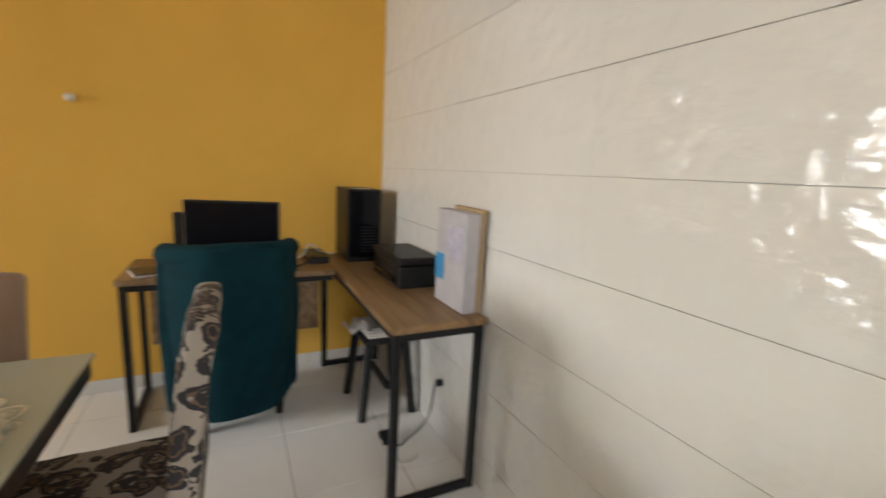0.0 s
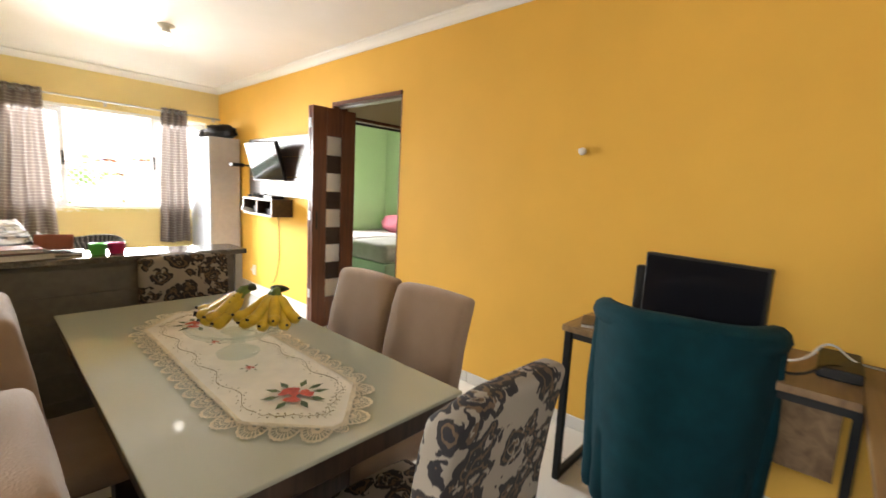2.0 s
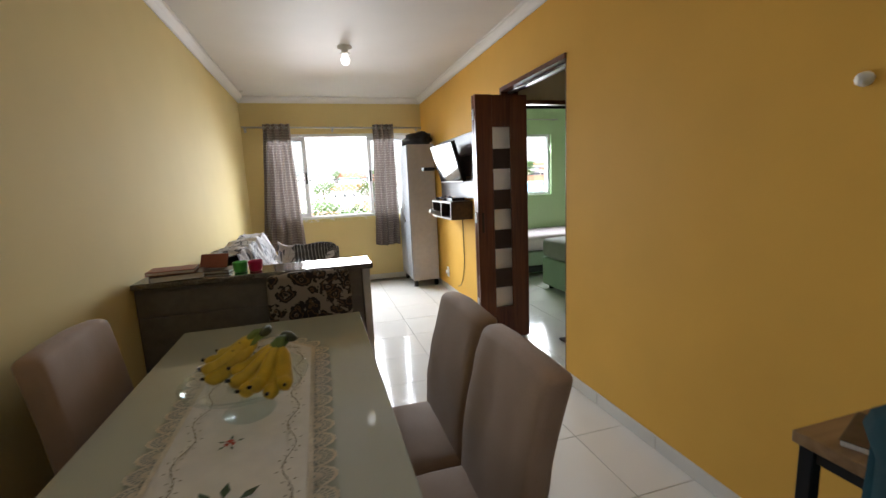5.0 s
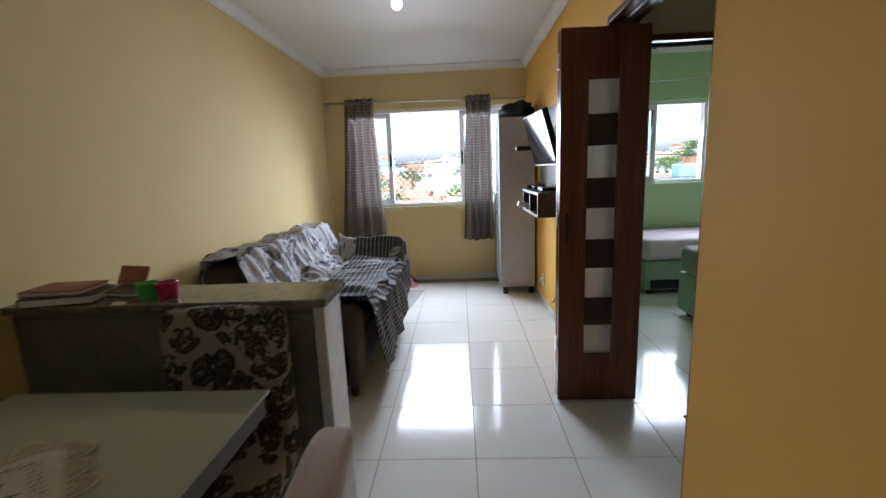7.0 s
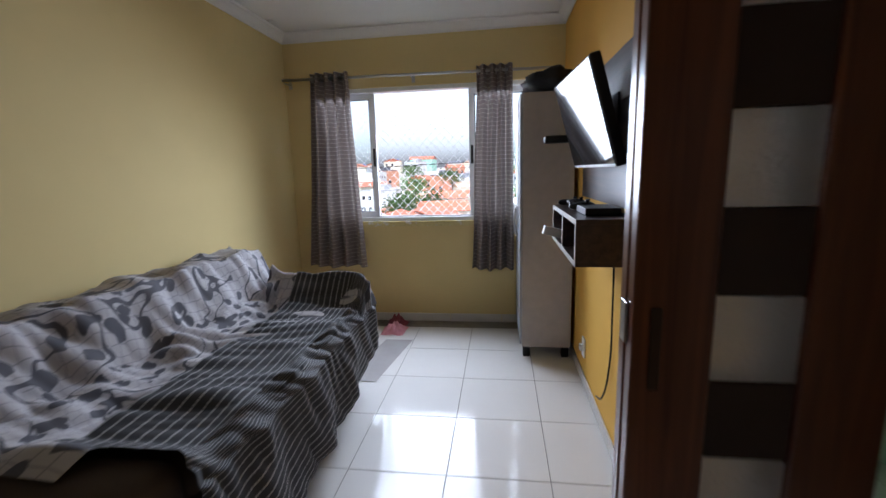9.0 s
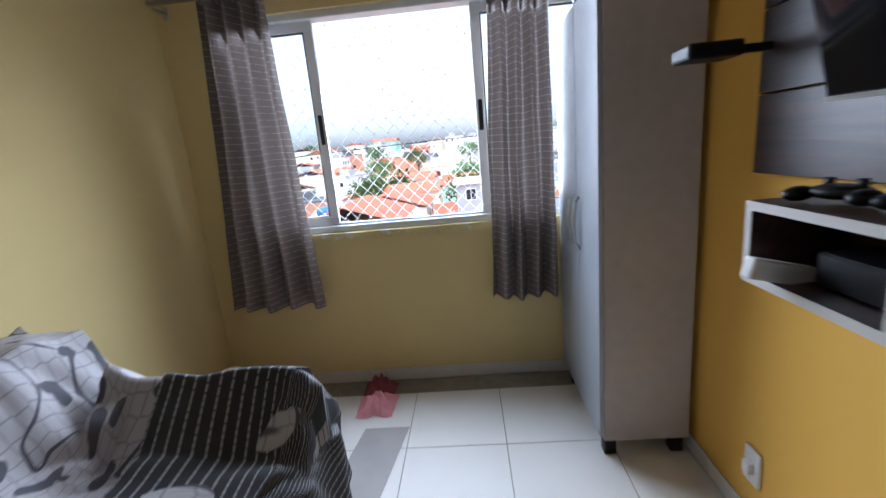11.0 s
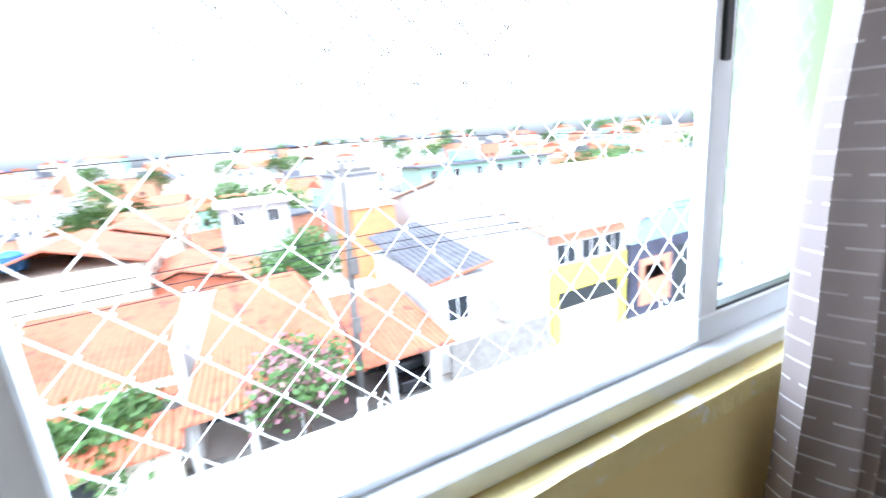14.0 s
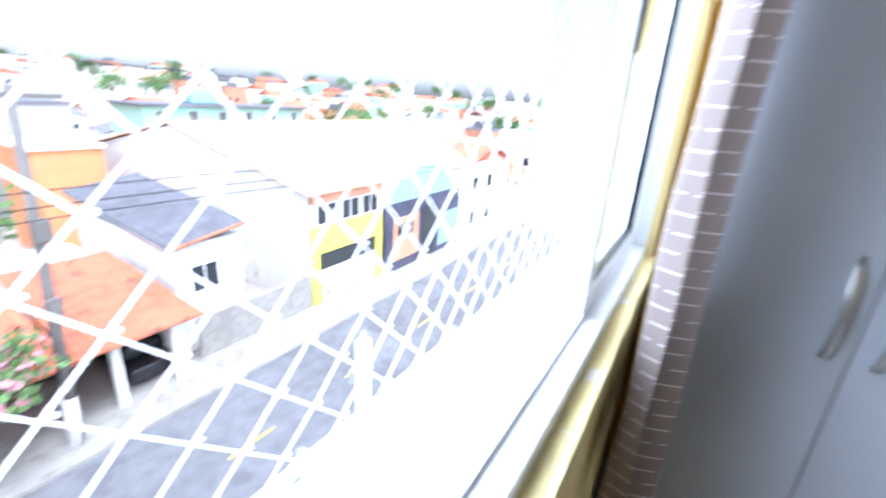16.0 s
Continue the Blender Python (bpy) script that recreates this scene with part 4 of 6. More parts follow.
pb = thing("cardboard_box", pose(1.72, -0.598, 0.75, 0, 0, 0), "flat white printed box standing on the desk against the tiles", "box")
bm = nb(); box(bm, -0.13, -0.03, 0.0, 0.13, 0.03, 0.40, 0.003); solid("carton", bm, shader("greyed_card", (0.44, 0.42, 0.44), 0.7, vary=0.12, scale=14), parent=pb)
bm = nb(); box(bm, 0.05, 0.031, 0.10, 0.128, 0.033, 0.21); tagged(solid("print", bm, M_BLUE, parent=pb), "blue printed patch")
bm = nb(); box(bm, -0.10, 0.031, 0.20, 0.03, 0.033, 0.34); tagged(solid("print", bm, shader("pale_violet_print", (0.42, 0.40, 0.48), 0.6, vary=0.3, scale=25), parent=pb), "faded violet picture")
bm = nb(); box(bm, -0.133, -0.052, 0.0, 0.10, -0.032, 0.415, 0.003); tagged(solid("backing_board", bm, shader("brown_card", (0.36, 0.25, 0.14), 0.8), parent=pb), "brown card")

for i, (x, y, w, d, rz) in enumerate(((2.60, 0.56, 0.16, 0.23, 20),)):
    nbk = thing("notebook", pose(x, y, 0.75, 0, 0, rz), "thin notebook lying on the desk", "notebook")
    bm = nb(); box(bm, -w / 2, -d / 2, 0.0, w / 2, d / 2, 0.012, 0.001); solid("pages", bm, M_PAPER, parent=nbk)
    bm = nb(); box(bm, -w / 2 - 0.003, -d / 2 - 0.003, 0.0122, w / 2 + 0.003, d / 2 + 0.003, 0.015, 0.001); solid("cover", bm, M_BOOK, parent=nbk)


def cable(name, pts, r, mat, label):
    """A sagging cable through the given points."""
    cu = bpy.data.curves.new(name, 'CURVE')
    cu.dimensions, cu.bevel_depth, cu.bevel_resolution, cu.resolution_u = '3D', r, 2, 8
    sp = cu.splines.new('BEZIER')
    sp.bezier_points.add(len(pts) - 1)
    for bp, p in zip(sp.bezier_points, pts):
        bp.co, bp.handle_left_type, bp.handle_right_type = p, 'AUTO', 'AUTO'
    cu.materials.append(mat)
    return tagged(new(name, cu), label, "cable")


cable("desk_cable", [(2.72, -0.02, 0.757), (2.62, -0.10, 0.80), (2.70, -0.16, 0.85), (2.78, -0.24, 0.79), (2.86, -0.33, 0.76)], 0.004, M_WHITEPLASTIC, "tangled pale cable on the desk")
cable("desk_cable", [(2.66, 0.0, 0.755), (2.56, -0.08, 0.757), (2.66, -0.18, 0.79), (2.74, -0.26, 0.757)], 0.005, M_BLACK, "black cable lying on the desk")
bm = nb(); box(bm, 2.62, -0.26, 0.751, 2.90, -0.14, 0.79, 0.008, 2); tagged(solid("power_strip", bm, M_BLACK), "black power box with cables on the desk", "power strip")
cable("adapter_cable", [(1.90, -0.62, 0.29), (1.89, -0.58, 0.12), (1.93, -0.50, 0.012), (1.90, -0.44, 0.012), (1.98, -0.42, 0.02)], 0.004, M_BLACK, "black adapter cable hanging to the floor")
cable("adapter_cable", [(2.0, -0.42, 0.02), (1.92, -0.36, 0.012), (1.80, -0.38, 0.012), (1.76, -0.46, 0.012), (1.84, -0.54, 0.012)], 0.004, M_WHITEPLASTIC, "pale cable curled on the floor")
bm = nb(); box(bm, 1.93, -0.44, 0.0, 2.02, -0.38, 0.03, 0.006, 2); tagged(solid("power_adapter", bm, M_BLACK), "black power adapter lying on the floor", "adapter")
bm = nb(); tube(bm, [(1.91, YB + 0.002, 0.29), (1.91, YB + 0.03, 0.29)], 0.018, 12); tagged(solid("wall_plug", bm, M_BLACK), "black plug in the tiled wall", "plug")

stl = thing("step_stool", Matrix.Translation((2.33, -0.48, 0)), "black plastic stool under the desk", "stool")
bm = nb(); box(bm, -0.15, -0.13, 0.40, 0.15, 0.13, 0.43, 0.012, 2); solid("seat", bm, M_BLACK, parent=stl)
for sx in (-1, 1):
    for sy in (-1, 1):
        bm = nb(); tube(bm, [(sx * 0.16, sy * 0.14, 0), (sx * 0.12, sy * 0.10, 0.41)], 0.024, 6); solid("leg", bm, M_BLACK, parent=stl)
bm = nb(); box(bm, -0.15, -0.012, 0.15, 0.15, 0.012, 0.18); solid("brace", bm, M_BLACK, parent=stl)
bm = nb(); sheet(bm, lambda u, v: (2.19 + 0.26 * u, -0.45 + 0.15 * v, 0.445 + 0.07 * noise.noise(Vector((u * 3, v * 3, 1))) + 0.05 * (1 - u)), 8, 8)
for i in range(4):
    box(bm, 2.21 + i * 0.01, -0.58, 0.432 + i * 0.012, 2.43, -0.38 + i * 0.01, 0.442 + i * 0.012)
tagged(solid("paper_stack", bm, M_PAPER), "loose stack of white papers on the stool", "papers")

# teal armchair, its back to the room
ac = thing("armchair", pose(2.25, 0.205, 0, 0, 0, 10), "teal velvet armchair with a rounded high back", "armchair")
bm = nb()


def shell(side):
    def fn(u, v):
        a = (u - 0.5) * 2
        yw = 0.285 * a
        curve = 0.20 * abs(a) ** 3.2
        z = 0.10 + 0.80 * v
        zt = z + (0.02 * (1 - a * a) if v > 0.9 else 0)
        th = 0.0 if side else 0.11
        if v > 0.93:
            th *= 0.55
        pinch = 0.93 + 0.09 * math.sin(min(1, v * 1.15) * math.pi * 0.62)
        back = -0.045 * v
        return (th + curve + back + 0.004 * noise.noise(Vector((u * 4, v * 5, 3))), yw * pinch * (0.93 if not side else 1), zt if side else zt * 0.985)
    return fn


sheet(bm, shell(True), 28, 24)
sheet(bm, shell(False), 28, 24)
solid("back_shell", bm, M_TEAL, parent=ac, smooth=True)
bm = nb(); tube(bm, [(0.055 + 0.20 * abs(a) ** 3.2 - 0.045, 0.275 * a, 0.875 + 0.02 * (1 - a * a)) for a in [k / 10 - 1 for k in range(21)]], 0.05, 10)
for s in (-1, 1):
    tube(bm, [(0.21, s * 0.265, 0.12), (0.20, s * 0.283, 0.55), (0.20, s * 0.273, 0.865)], 0.036, 10)
solid("rolled_edge", bm, M_TEAL, parent=ac, smooth=True)
bm = nb(); box(bm, 0.06, -0.25, 0.12, 0.54, 0.25, 0.46, 0.05, 4); solid("seat", bm, M_TEAL, parent=ac, smooth=True)
for s in (-1, 1):
    bm = nb(); box(bm, 0.15, s * 0.262 - 0.04, 0.12, 0.50, s * 0.262 + 0.04, 0.62, 0.04, 3); solid("arm", bm, M_TEAL, parent=ac, smooth=True)
for x in (0.13, 0.48):
    for s in (-1, 1):
        bm = nb(); tube(bm, [(x, s * 0.19, 0), (x, s * 0.19, 0.13)], 0.018, 8, 0.03); solid("leg", bm, M_BLACK, parent=ac)

# small wall and ceiling fittings
bm = nb(); lathe(bm, [(0.019, 0), (0.021, 0.008), (0.018, 0.022), (0.009, 0.030)], 16)
tagged(solid("wall_sensor", bm, M_WHITEPLASTIC, at=pose(XR - 0.001, 0.93, 1.564, 0, -90, 0), smooth=True), "small white round sensor on the ochre wall", "sensor")
sp = thing("light_switch", Matrix.Translation((XL + 0.001, 1.275, 1.29)), "white double switch and socket plate on the wall", "switch")
bm = nb(); box(bm, 0, -0.036, -0.06, 0.011, 0.036, 0.06, 0.004, 2); solid("plate", bm, M_WHITEPLASTIC, parent=sp)
for z in (-0.028, 0.012):
    bm = nb(); box(bm, 0.0112, -0.014, z, 0.016, 0.014, z + 0.026, 0.002); solid("rocker", bm, M_WHITEPLASTIC, parent=sp)
lm = thing("ceiling_lamp", Matrix.Translation((1.80, 3.955, ZC)), "bare lit bulb in a white ceiling socket", "lamp")
bm = nb(); lathe(bm, [(0.06, -0.001), (0.06, -0.014), (0.030, -0.024), (0.028, -0.055), (0.045, -0.058), (0.045, -0.061), (0.02, -0.062)], 24); solid("socket", bm, M_WHITEPLASTIC, parent=lm, smooth=True)
bm = nb(); lathe(bm, [(0.014, -0.063), (0.018, -0.075), (0.034, -0.095), (0.038, -0.115), (0.030, -0.138), (0.012, -0.150)], 24); tagged(solid("bulb", bm, M_BULB, parent=lm, smooth=True), "glowing white bulb")
bm = nb(); lathe(bm, [(0.02, 0.0), (0.02, -0.012), (0.008, -0.018)], 12); tagged(solid("ceiling_hook", bm, M_WHITEPLASTIC, at=Matrix.Translation((XL + 0.1, YE - 0.35, ZC))), "small white ceiling fitting", "fitting")

# on the half wall
HZ = 0.9355


def book(x, y, z, w, d, h, rz, mat, label):
    b = thing("book", pose(x, y, z, 0, 0, rz), label, "book", "books on the half wall")
    bm = nb(); box(bm, -w / 2 + 0.003, -d / 2 + 0.003, 0.003, w / 2 - 0.003, d / 2 - 0.003, h - 0.003); solid("pages", bm, M_PAPER, parent=b)
    bm = nb(); box(bm, -w / 2, -d / 2, 0, w / 2, d / 2, 0.003); box(bm, -w / 2, -d / 2, h - 0.003, w / 2, d / 2, h); box(bm, -w / 2, -d / 2, 0.003, -w / 2 + 0.003, d / 2, h - 0.003); solid("cover", bm, mat, parent=b)


book(0.80, 2.37, HZ, 0.22, 0.15, 0.028, 12, M_BOOK, "thick dark-covered book on the granite")
book(0.78, 2.38, HZ + 0.029, 0.20, 0.14, 0.018, 4, M_BOOKRED, "worn red-brown book lying on another")
book(0.95, 2.45, HZ, 0.16, 0.12, 0.015, -8, M_BOOK, "thin dark booklet on the granite")
bm = nb(); box(bm, -0.07, -0.004, 0, 0.07, 0.004, 0.075, 0.003); tagged(solid("photo_block", bm, M_BOOKRED, at=pose(0.93, 2.485, HZ + 0.016, -25, 0, -15)), "small brown wooden frame leaning on a booklet", "frame")
for x, m, lab in ((1.075, M_LIME, "lime green plastic cup on the granite"), (1.145, M_MAGENTA, "bright pink plastic cup on the granite")):
    bm = nb(); lathe(bm, [(0.028, 0), (0.031, 0.01), (0.035, 0.05), (0.036, 0.052), (0.033, 0.052), (0.029, 0.008)], 20)
    tagged(solid("cup", bm, m, at=Matrix.Translation((x, 2.38, HZ)), smooth=True), lab, "cup", "cups on the half wall")

# ---- living room ----
so = thing("sofa", Matrix.Translation((XL + 0.012, 3.25, 0)), "brown suede sofa under rumpled throws", "sofa")
SL = 1.76
bm = nb(); box(bm, 0.0, 0.0, 0.10, 0.93, SL, 0.40, 0.04, 3); solid("base", bm, M_SOFA, parent=so, smooth=True)
bm = nb(); box(bm, 0.0, 0.05, 0.40, 0.27, SL - 0.05, 0.83, 0.07, 4); solid("backrest", bm, M_SOFA, parent=so, smooth=True)
for y in (0.0, SL - 0.19):
    bm = nb(); box(bm, 0.02, y, 0.12, 0.94, y + 0.19, 0.575, 0.07, 4); solid("arm", bm, M_SOFA, parent=so, smooth=True)
for i in range(2):
    bm = nb(); box(bm, 0.25, 0.195 + i * 0.686, 0.40, 0.93, 0.195 + i * 0.686 + 0.682, 0.50, 0.04, 3); solid("cushion", bm, M_SOFA, parent=so, smooth=True)
for x in (0.1, 0.86):
    for y in (0.12, SL / 2, SL - 0.12):
        bm = nb(); tube(bm, [(x, y, 0), (x, y, 0.11)], 0.022, 8, 0.032); solid("foot", bm, M_TABLEBASE, parent=so)


def profile(s, y):
    """The line over the sofa from behind the back to the floor in front: x and z at length s."""
    pts = [(0.03, 0.62), (0.05, 0.86), (0.26, 0.875), (0.36, 0.62), (0.46, 0.535), (0.92, 0.53), (0.985, 0.46), (1.02, 0.06)]
    e = max(0.0, 1 - abs(y - (SL - 0.10)) / 0.16)
    e2 = max(0.0, 1 - abs(y - 0.10) / 0.14)
    k = s * (len(pts) - 1)
    i = min(int(k), len(pts) - 2)
    f = k - i
    f = f * f * (3 - 2 * f) * 0.5 + f * 0.5
    x, z = [pts[i][q] + (pts[i + 1][q] - pts[i][q]) * f for q in (0, 1)]
    if 0.38 < x < 0.97 and z > 0.3:
        z += max(0.17 * e, 0.06 * e2)
    return x, z


def drape(y0, y1, s0, s1, lift, seed, slant, mat, amp):
    def fn(u, v):
        y = y0 + (y1 - y0) * u
        ss = s0 + (s1 - s0) * v + slant * (u - 0.5) * v
        ss = min(1.0, max(0.0, ss))
        x, z = profile(ss, y)
        w = noise.noise(Vector((y * 5.5 + ss * 4, ss * 6 - y * 2, seed))) * amp + abs(noise.noise(Vector((y * 9 - ss * 9, ss * 5 + y * 3, seed + 9)))) * amp * 1.3
        over = 1.0 if x < 0.95 else 1.0 + 0.6 * (1 - z / 0.5)
        fold = 0.016 * math.sin(y * 17 + 3 * noise.noise(Vector((y * 2, ss * 3, seed)))) * max(0, ss - 0.78) * 4
        return (x + (w + fold) * (0.9 if x > 0.9 else 0.4) + lift * 0.6, y + 0.02 * noise.noise(Vector((y * 4, ss * 8, seed + 2))), z + w * (0.9 if x < 0.95 else 0.2) + lift)
    bm = nb()
    sheet(bm, fn, 150, 90, (y1 - y0, (s1 - s0) * 1.9))
    return bm


t1 = tagged(solid("sofa_throw", drape(0.03, SL - 0.02, 0.02, 0.72, 0.012, 2.0, 0.16, M_THROW, 0.035), M_THROW, smooth=True, at=Matrix.Translation((XL + 0.012, 3.25, 0))), "white throw with dark scroll pattern over the sofa back", "throw")
t2 = tagged(solid("sofa_throw", drape(0.13, SL + 0.04, 0.60, 0.985, 0.035, 5.0, -0.10, M_KNIT, 0.032), M_KNIT, smooth=True, at=Matrix.Translation((XL + 0.012, 3.25, 0))), "black and white striped throw hanging over the seat", "throw")

# wardrobe
wd = thing("wardrobe", Matrix.Translation((2.575, 5.38, 0)), "white two-door wardrobe with a grey side on short feet", "wardrobe")
bm = nb(); box(bm, 0.018, 0, 0.085, 0.352, 0.66, 1.815, 0.002); solid("body", bm, M_GREYSIDE, parent=wd)
for y0, y1, hy in ((0.002, 0.308, 0.268), (0.312, 0.658, 0.353)):
    bm = nb(); box(bm, 0.0, y0, 0.105, 0.0165, y1, 1.81, 0.002, 2); dr = solid("door", bm, M_GREYLAM, parent=wd)
    bm = nb(); tube(bm, [(0.0, hy, 0.84), (-0.020, hy, 0.865), (-0.028, hy, 0.95), (-0.020, hy, 1.04), (0.0, hy, 1.065)], 0.0085, 8); tagged(solid("handle", bm, M_STEEL, parent=dr, smooth=True), "curved steel handle")
for x in (0.05, 0.32):
    for y in (0.05, 0.61):
        bm = nb(); box(bm, x - 0.025, y - 0.025, 0, x + 0.025, y + 0.025, 0.085, 0.004); solid("foot", bm, M_BLACK, parent=wd)
bm = nb(); blob(bm, 2.77, 5.56, 1.895, 0.17, 0.24, 0.085, 0.35, 3, 4); blob(bm, 2.72, 5.80, 1.872, 0.12, 0.13, 0.06, 0.4, 3, 8)
tagged(solid("black_bag", bm, shader("black_nylon", (0.012, 0.012, 0.016), 0.6, vary=0.3, bump=0.4, bscale=60), smooth=True), "crumpled black bag on top of the wardrobe", "bag")

# television wall
pn = thing("television_wall_board", Matrix(), "dark wooden wall panel behind the television", "wall panel")
for i in range(3):
    bm = nb(); box(bm, XR - 0.026, 3.62, 1.165 + i * 0.213, XR - 0.001, 5.11, 1.165 + i * 0.213 + 0.209, 0.002); solid("panel", bm, M_DARKWOOD if i != 1 else M_DARKWOOD, parent=pn)
tv = thing("television", Matrix.Translation((2.80, 4.425, 1.53)) @ Euler((0, radians(-16), radians(4))).to_matrix().to_4x4(), "black flat television tilted on a wall arm", "television")
bm = nb(); box(bm, -0.012, -0.315, -0.205, 0.03, 0.315, 0.205, 0.008, 2); solid("housing", bm, M_BLACK, parent=tv)
bm = nb(); box(bm, -0.0145, -0.303, -0.190, -0.0125, 0.303, 0.195); solid("screen", bm, M_SCREEN, parent=tv)
bm = nb(); box(bm, -0.0150, -0.31, -0.203, -0.0125, 0.31, -0.193); tagged(solid("trim", bm, M_STEEL, parent=tv), "thin silver strip")
bm = nb(); box(bm, 2.832, 4.37, 1.47, 2.848, 4.49, 1.59, 0.003); tube(bm, [(2.845, 4.43, 1.53), (2.88, 4.43, 1.53), (XR - 0.03, 4.43, 1.53)], 0.016, 8); box(bm, XR - 0.036, 4.35, 1.43, XR - 0.027, 4.51, 1.63, 0.002)
tagged(solid("tv_bracket", bm, M_BLACKMETAL), "black articulated television wall bracket", "bracket")

sf = thing("wall_shelf", Matrix(), "dark wooden floating shelf with two open compartments", "shelf")
SX0, SY0, SY1, SZ0, SZ1 = 2.725, 4.10, 4.80, 0.958, 1.140
bm = nb()
box(bm, SX0, SY0, SZ1 - 0.02, XR - 0.001, SY1, SZ1, 0.001)
box(bm, SX0, SY0, SZ0, XR - 0.001, SY1, SZ0 + 0.02, 0.001)
for y in (SY0, (SY0 + SY1) / 2 - 0.01, SY1 - 0.02):
    box(bm, SX0, y, SZ0 + 0.02, XR - 0.001, y + 0.02, SZ1 - 0.02, 0.001)
box(bm, XR - 0.012, SY0 + 0.02, SZ0 + 0.02, XR - 0.001, SY1 - 0.02, SZ1 - 0.02)
solid("case", bm, M_DARKWOOD, parent=sf)
bm = nb()
for a, b in (((SY0, SZ1 - 0.02), (SY1, SZ1)), ((SY0, SZ0), (SY1, SZ0 + 0.02)), ((SY0, SZ0 + 0.02), (SY0 + 0.02, SZ1 - 0.02)), ((SY1 - 0.02, SZ0 + 0.02), (SY1, SZ1 - 0.02)), (((SY0 + SY1) / 2 - 0.01, SZ0 + 0.02), ((SY0 + SY1) / 2 + 0.01, SZ1 - 0.02))):
    box(bm, SX0 - 0.0015, a[0], a[1], SX0 - 0.0002, b[0], b[1])
tagged(solid("edge_band", bm, shader("pale_edge_band", (0.45, 0.42, 0.38), 0.5), parent=sf), "pale edge band")


def game_pad(x, y, z, rz):
    bm = nb(); blob(bm, 0, 0, 0.022, 0.045, 0.055, 0.016, 0.1, 2)
    for s in (-1, 1):
        blob(bm, -0.03, s * 0.055, 0.018, 0.038, 0.022, 0.016, 0.1, 2)
        tube(bm, [(0.012, s * 0.028, 0.03), (0.012, s * 0.028, 0.047)], 0.009, 8)
    tagged(solid("game_controller", bm, M_BLACK, at=pose(x, y, z, 0, 0, rz), smooth=True), "black game controller on the shelf", "controller", "controllers on the shelf")


game_pad(2.82, 4.68, SZ1 + 0.001, 20)
game_pad(2.83, 4.50, SZ1 + 0.001, -15)
bm = nb(); box(bm, 2.78, 4.22, SZ1 + 0.001, 2.92, 4.42, SZ1 + 0.03, 0.004, 2); tagged(solid("set_top_box", bm, M_BLACK), "flat black set-top box on the shelf", "set-top box")
bm = nb(); box(bm, -0.075, -0.014, -0.022, 0.075, 0.014, 0.022, 0.004, 2)
tagged(solid("white_case", bm, M_WHITEPLASTIC, at=pose(2.735, 4.70, SZ0 + 0.045, 0, 15, 10)), "small white plastic case in the shelf", "case")
bm = nb(); box(bm, 2.79, 4.52, SZ0 + 0.021, 2.92, 4.68, SZ0 + 0.09, 0.005); box(bm, 2.79, 4.25, SZ0 + 0.021, 2.90, 4.40, SZ0 + 0.075, 0.005)
tagged(solid("router_box", bm, M_BLACK), "black electronic boxes inside the shelf", "electronics")
bm = nb(); box(bm, 2.70, 5.03, 1.475, 2.84, 5.13, 1.515, 0.008, 2); box(bm, 2.84, 5.065, 1.485, XR - 0.012, 5.095, 1.505, 0.003); box(bm, XR - 0.012, 5.04, 1.44, XR - 0.001, 5.12, 1.55, 0.002)
tagged(solid("speaker_bracket", bm, M_BLACK), "black speaker bracket on the ochre wall", "bracket")
cable("tv_cable", [(XR - 0.012, 4.40, 0.965), (XR - 0.014, 4.38, 0.70), (XR - 0.012, 4.40, 0.42), (XR - 0.018, 4.50, 0.20), (XR - 0.02, 4.60, 0.155)], 0.0045, M_BLACK, "black cable hanging from the shelf")
ol = thing("wall_outlet", Matrix.Translation((XR - 0.001, 5.037, 0.24)), "white wall outlet near the floor", "outlet")
bm = nb(); box(bm, -0.010, -0.036, -0.06, 0, 0.036, 0.06, 0.003, 2); solid("plate", bm, M_WHITEPLASTIC, parent=ol)
bm = nb(); box(bm, -0.03, -0.016, -0.02, -0.0105, 0.016, 0.02, 0.004, 2); solid("plug", bm, M_WHITEPLASTIC, parent=ol)

# clothes and doll on the floor by the window
dl = thing("stuffed_doll", Matrix.Translation((0.86, 5.72, 0)), "pink and white stuffed doll sitting on the floor", "doll")
bm = nb(); blob(bm, 0, 0, 0.12, 0.10, 0.09, 0.12, 0.1, 3); solid("body", bm, M_PINK, parent=dl, smooth=True)
bm = nb(); blob(bm, 0.01, -0.03, 0.27, 0.085, 0.08, 0.08, 0.05, 3); tagged(solid("head", bm, shader("cream_plush", (0.62, 0.48, 0.44), 0.9, bump=0.4), parent=dl, smooth=True), "cream plush head")
for s in (-1, 1):
    bm = nb(); blob(bm, s * 0.085, -0.01, 0.24, 0.03, 0.045, 0.085, 0.1, 2); solid("ear", bm, M_PINK, parent=dl, smooth=True)
    bm = nb(); blob(bm, s * 0.07, -0.10, 0.035, 0.035, 0.075, 0.033, 0.1, 2); solid("foot", bm, M_PINK, parent=dl, smooth=True)


def crumple(name, x, y, w, d, h, mat, seed, label):
    bm = nb()
    sheet(bm, lambda u, v: (x + (u - 0.5) * w * (1 + 0.25 * noise.noise(Vector((v * 3, seed, 0)))), y + (v - 0.5) * d * (1 + 0.25 * noise.noise(Vector((u * 3, seed, 5)))), 0.004 + h * max(0, math.sin(u * 3.14) * math.sin(v * 3.14)) * (0.6 + 0.9 * abs(noise.noise(Vector((u * 5, v * 5, seed)))))), 26, 26)
    return tagged(solid(name, bm, mat, smooth=True), label, "clothes")


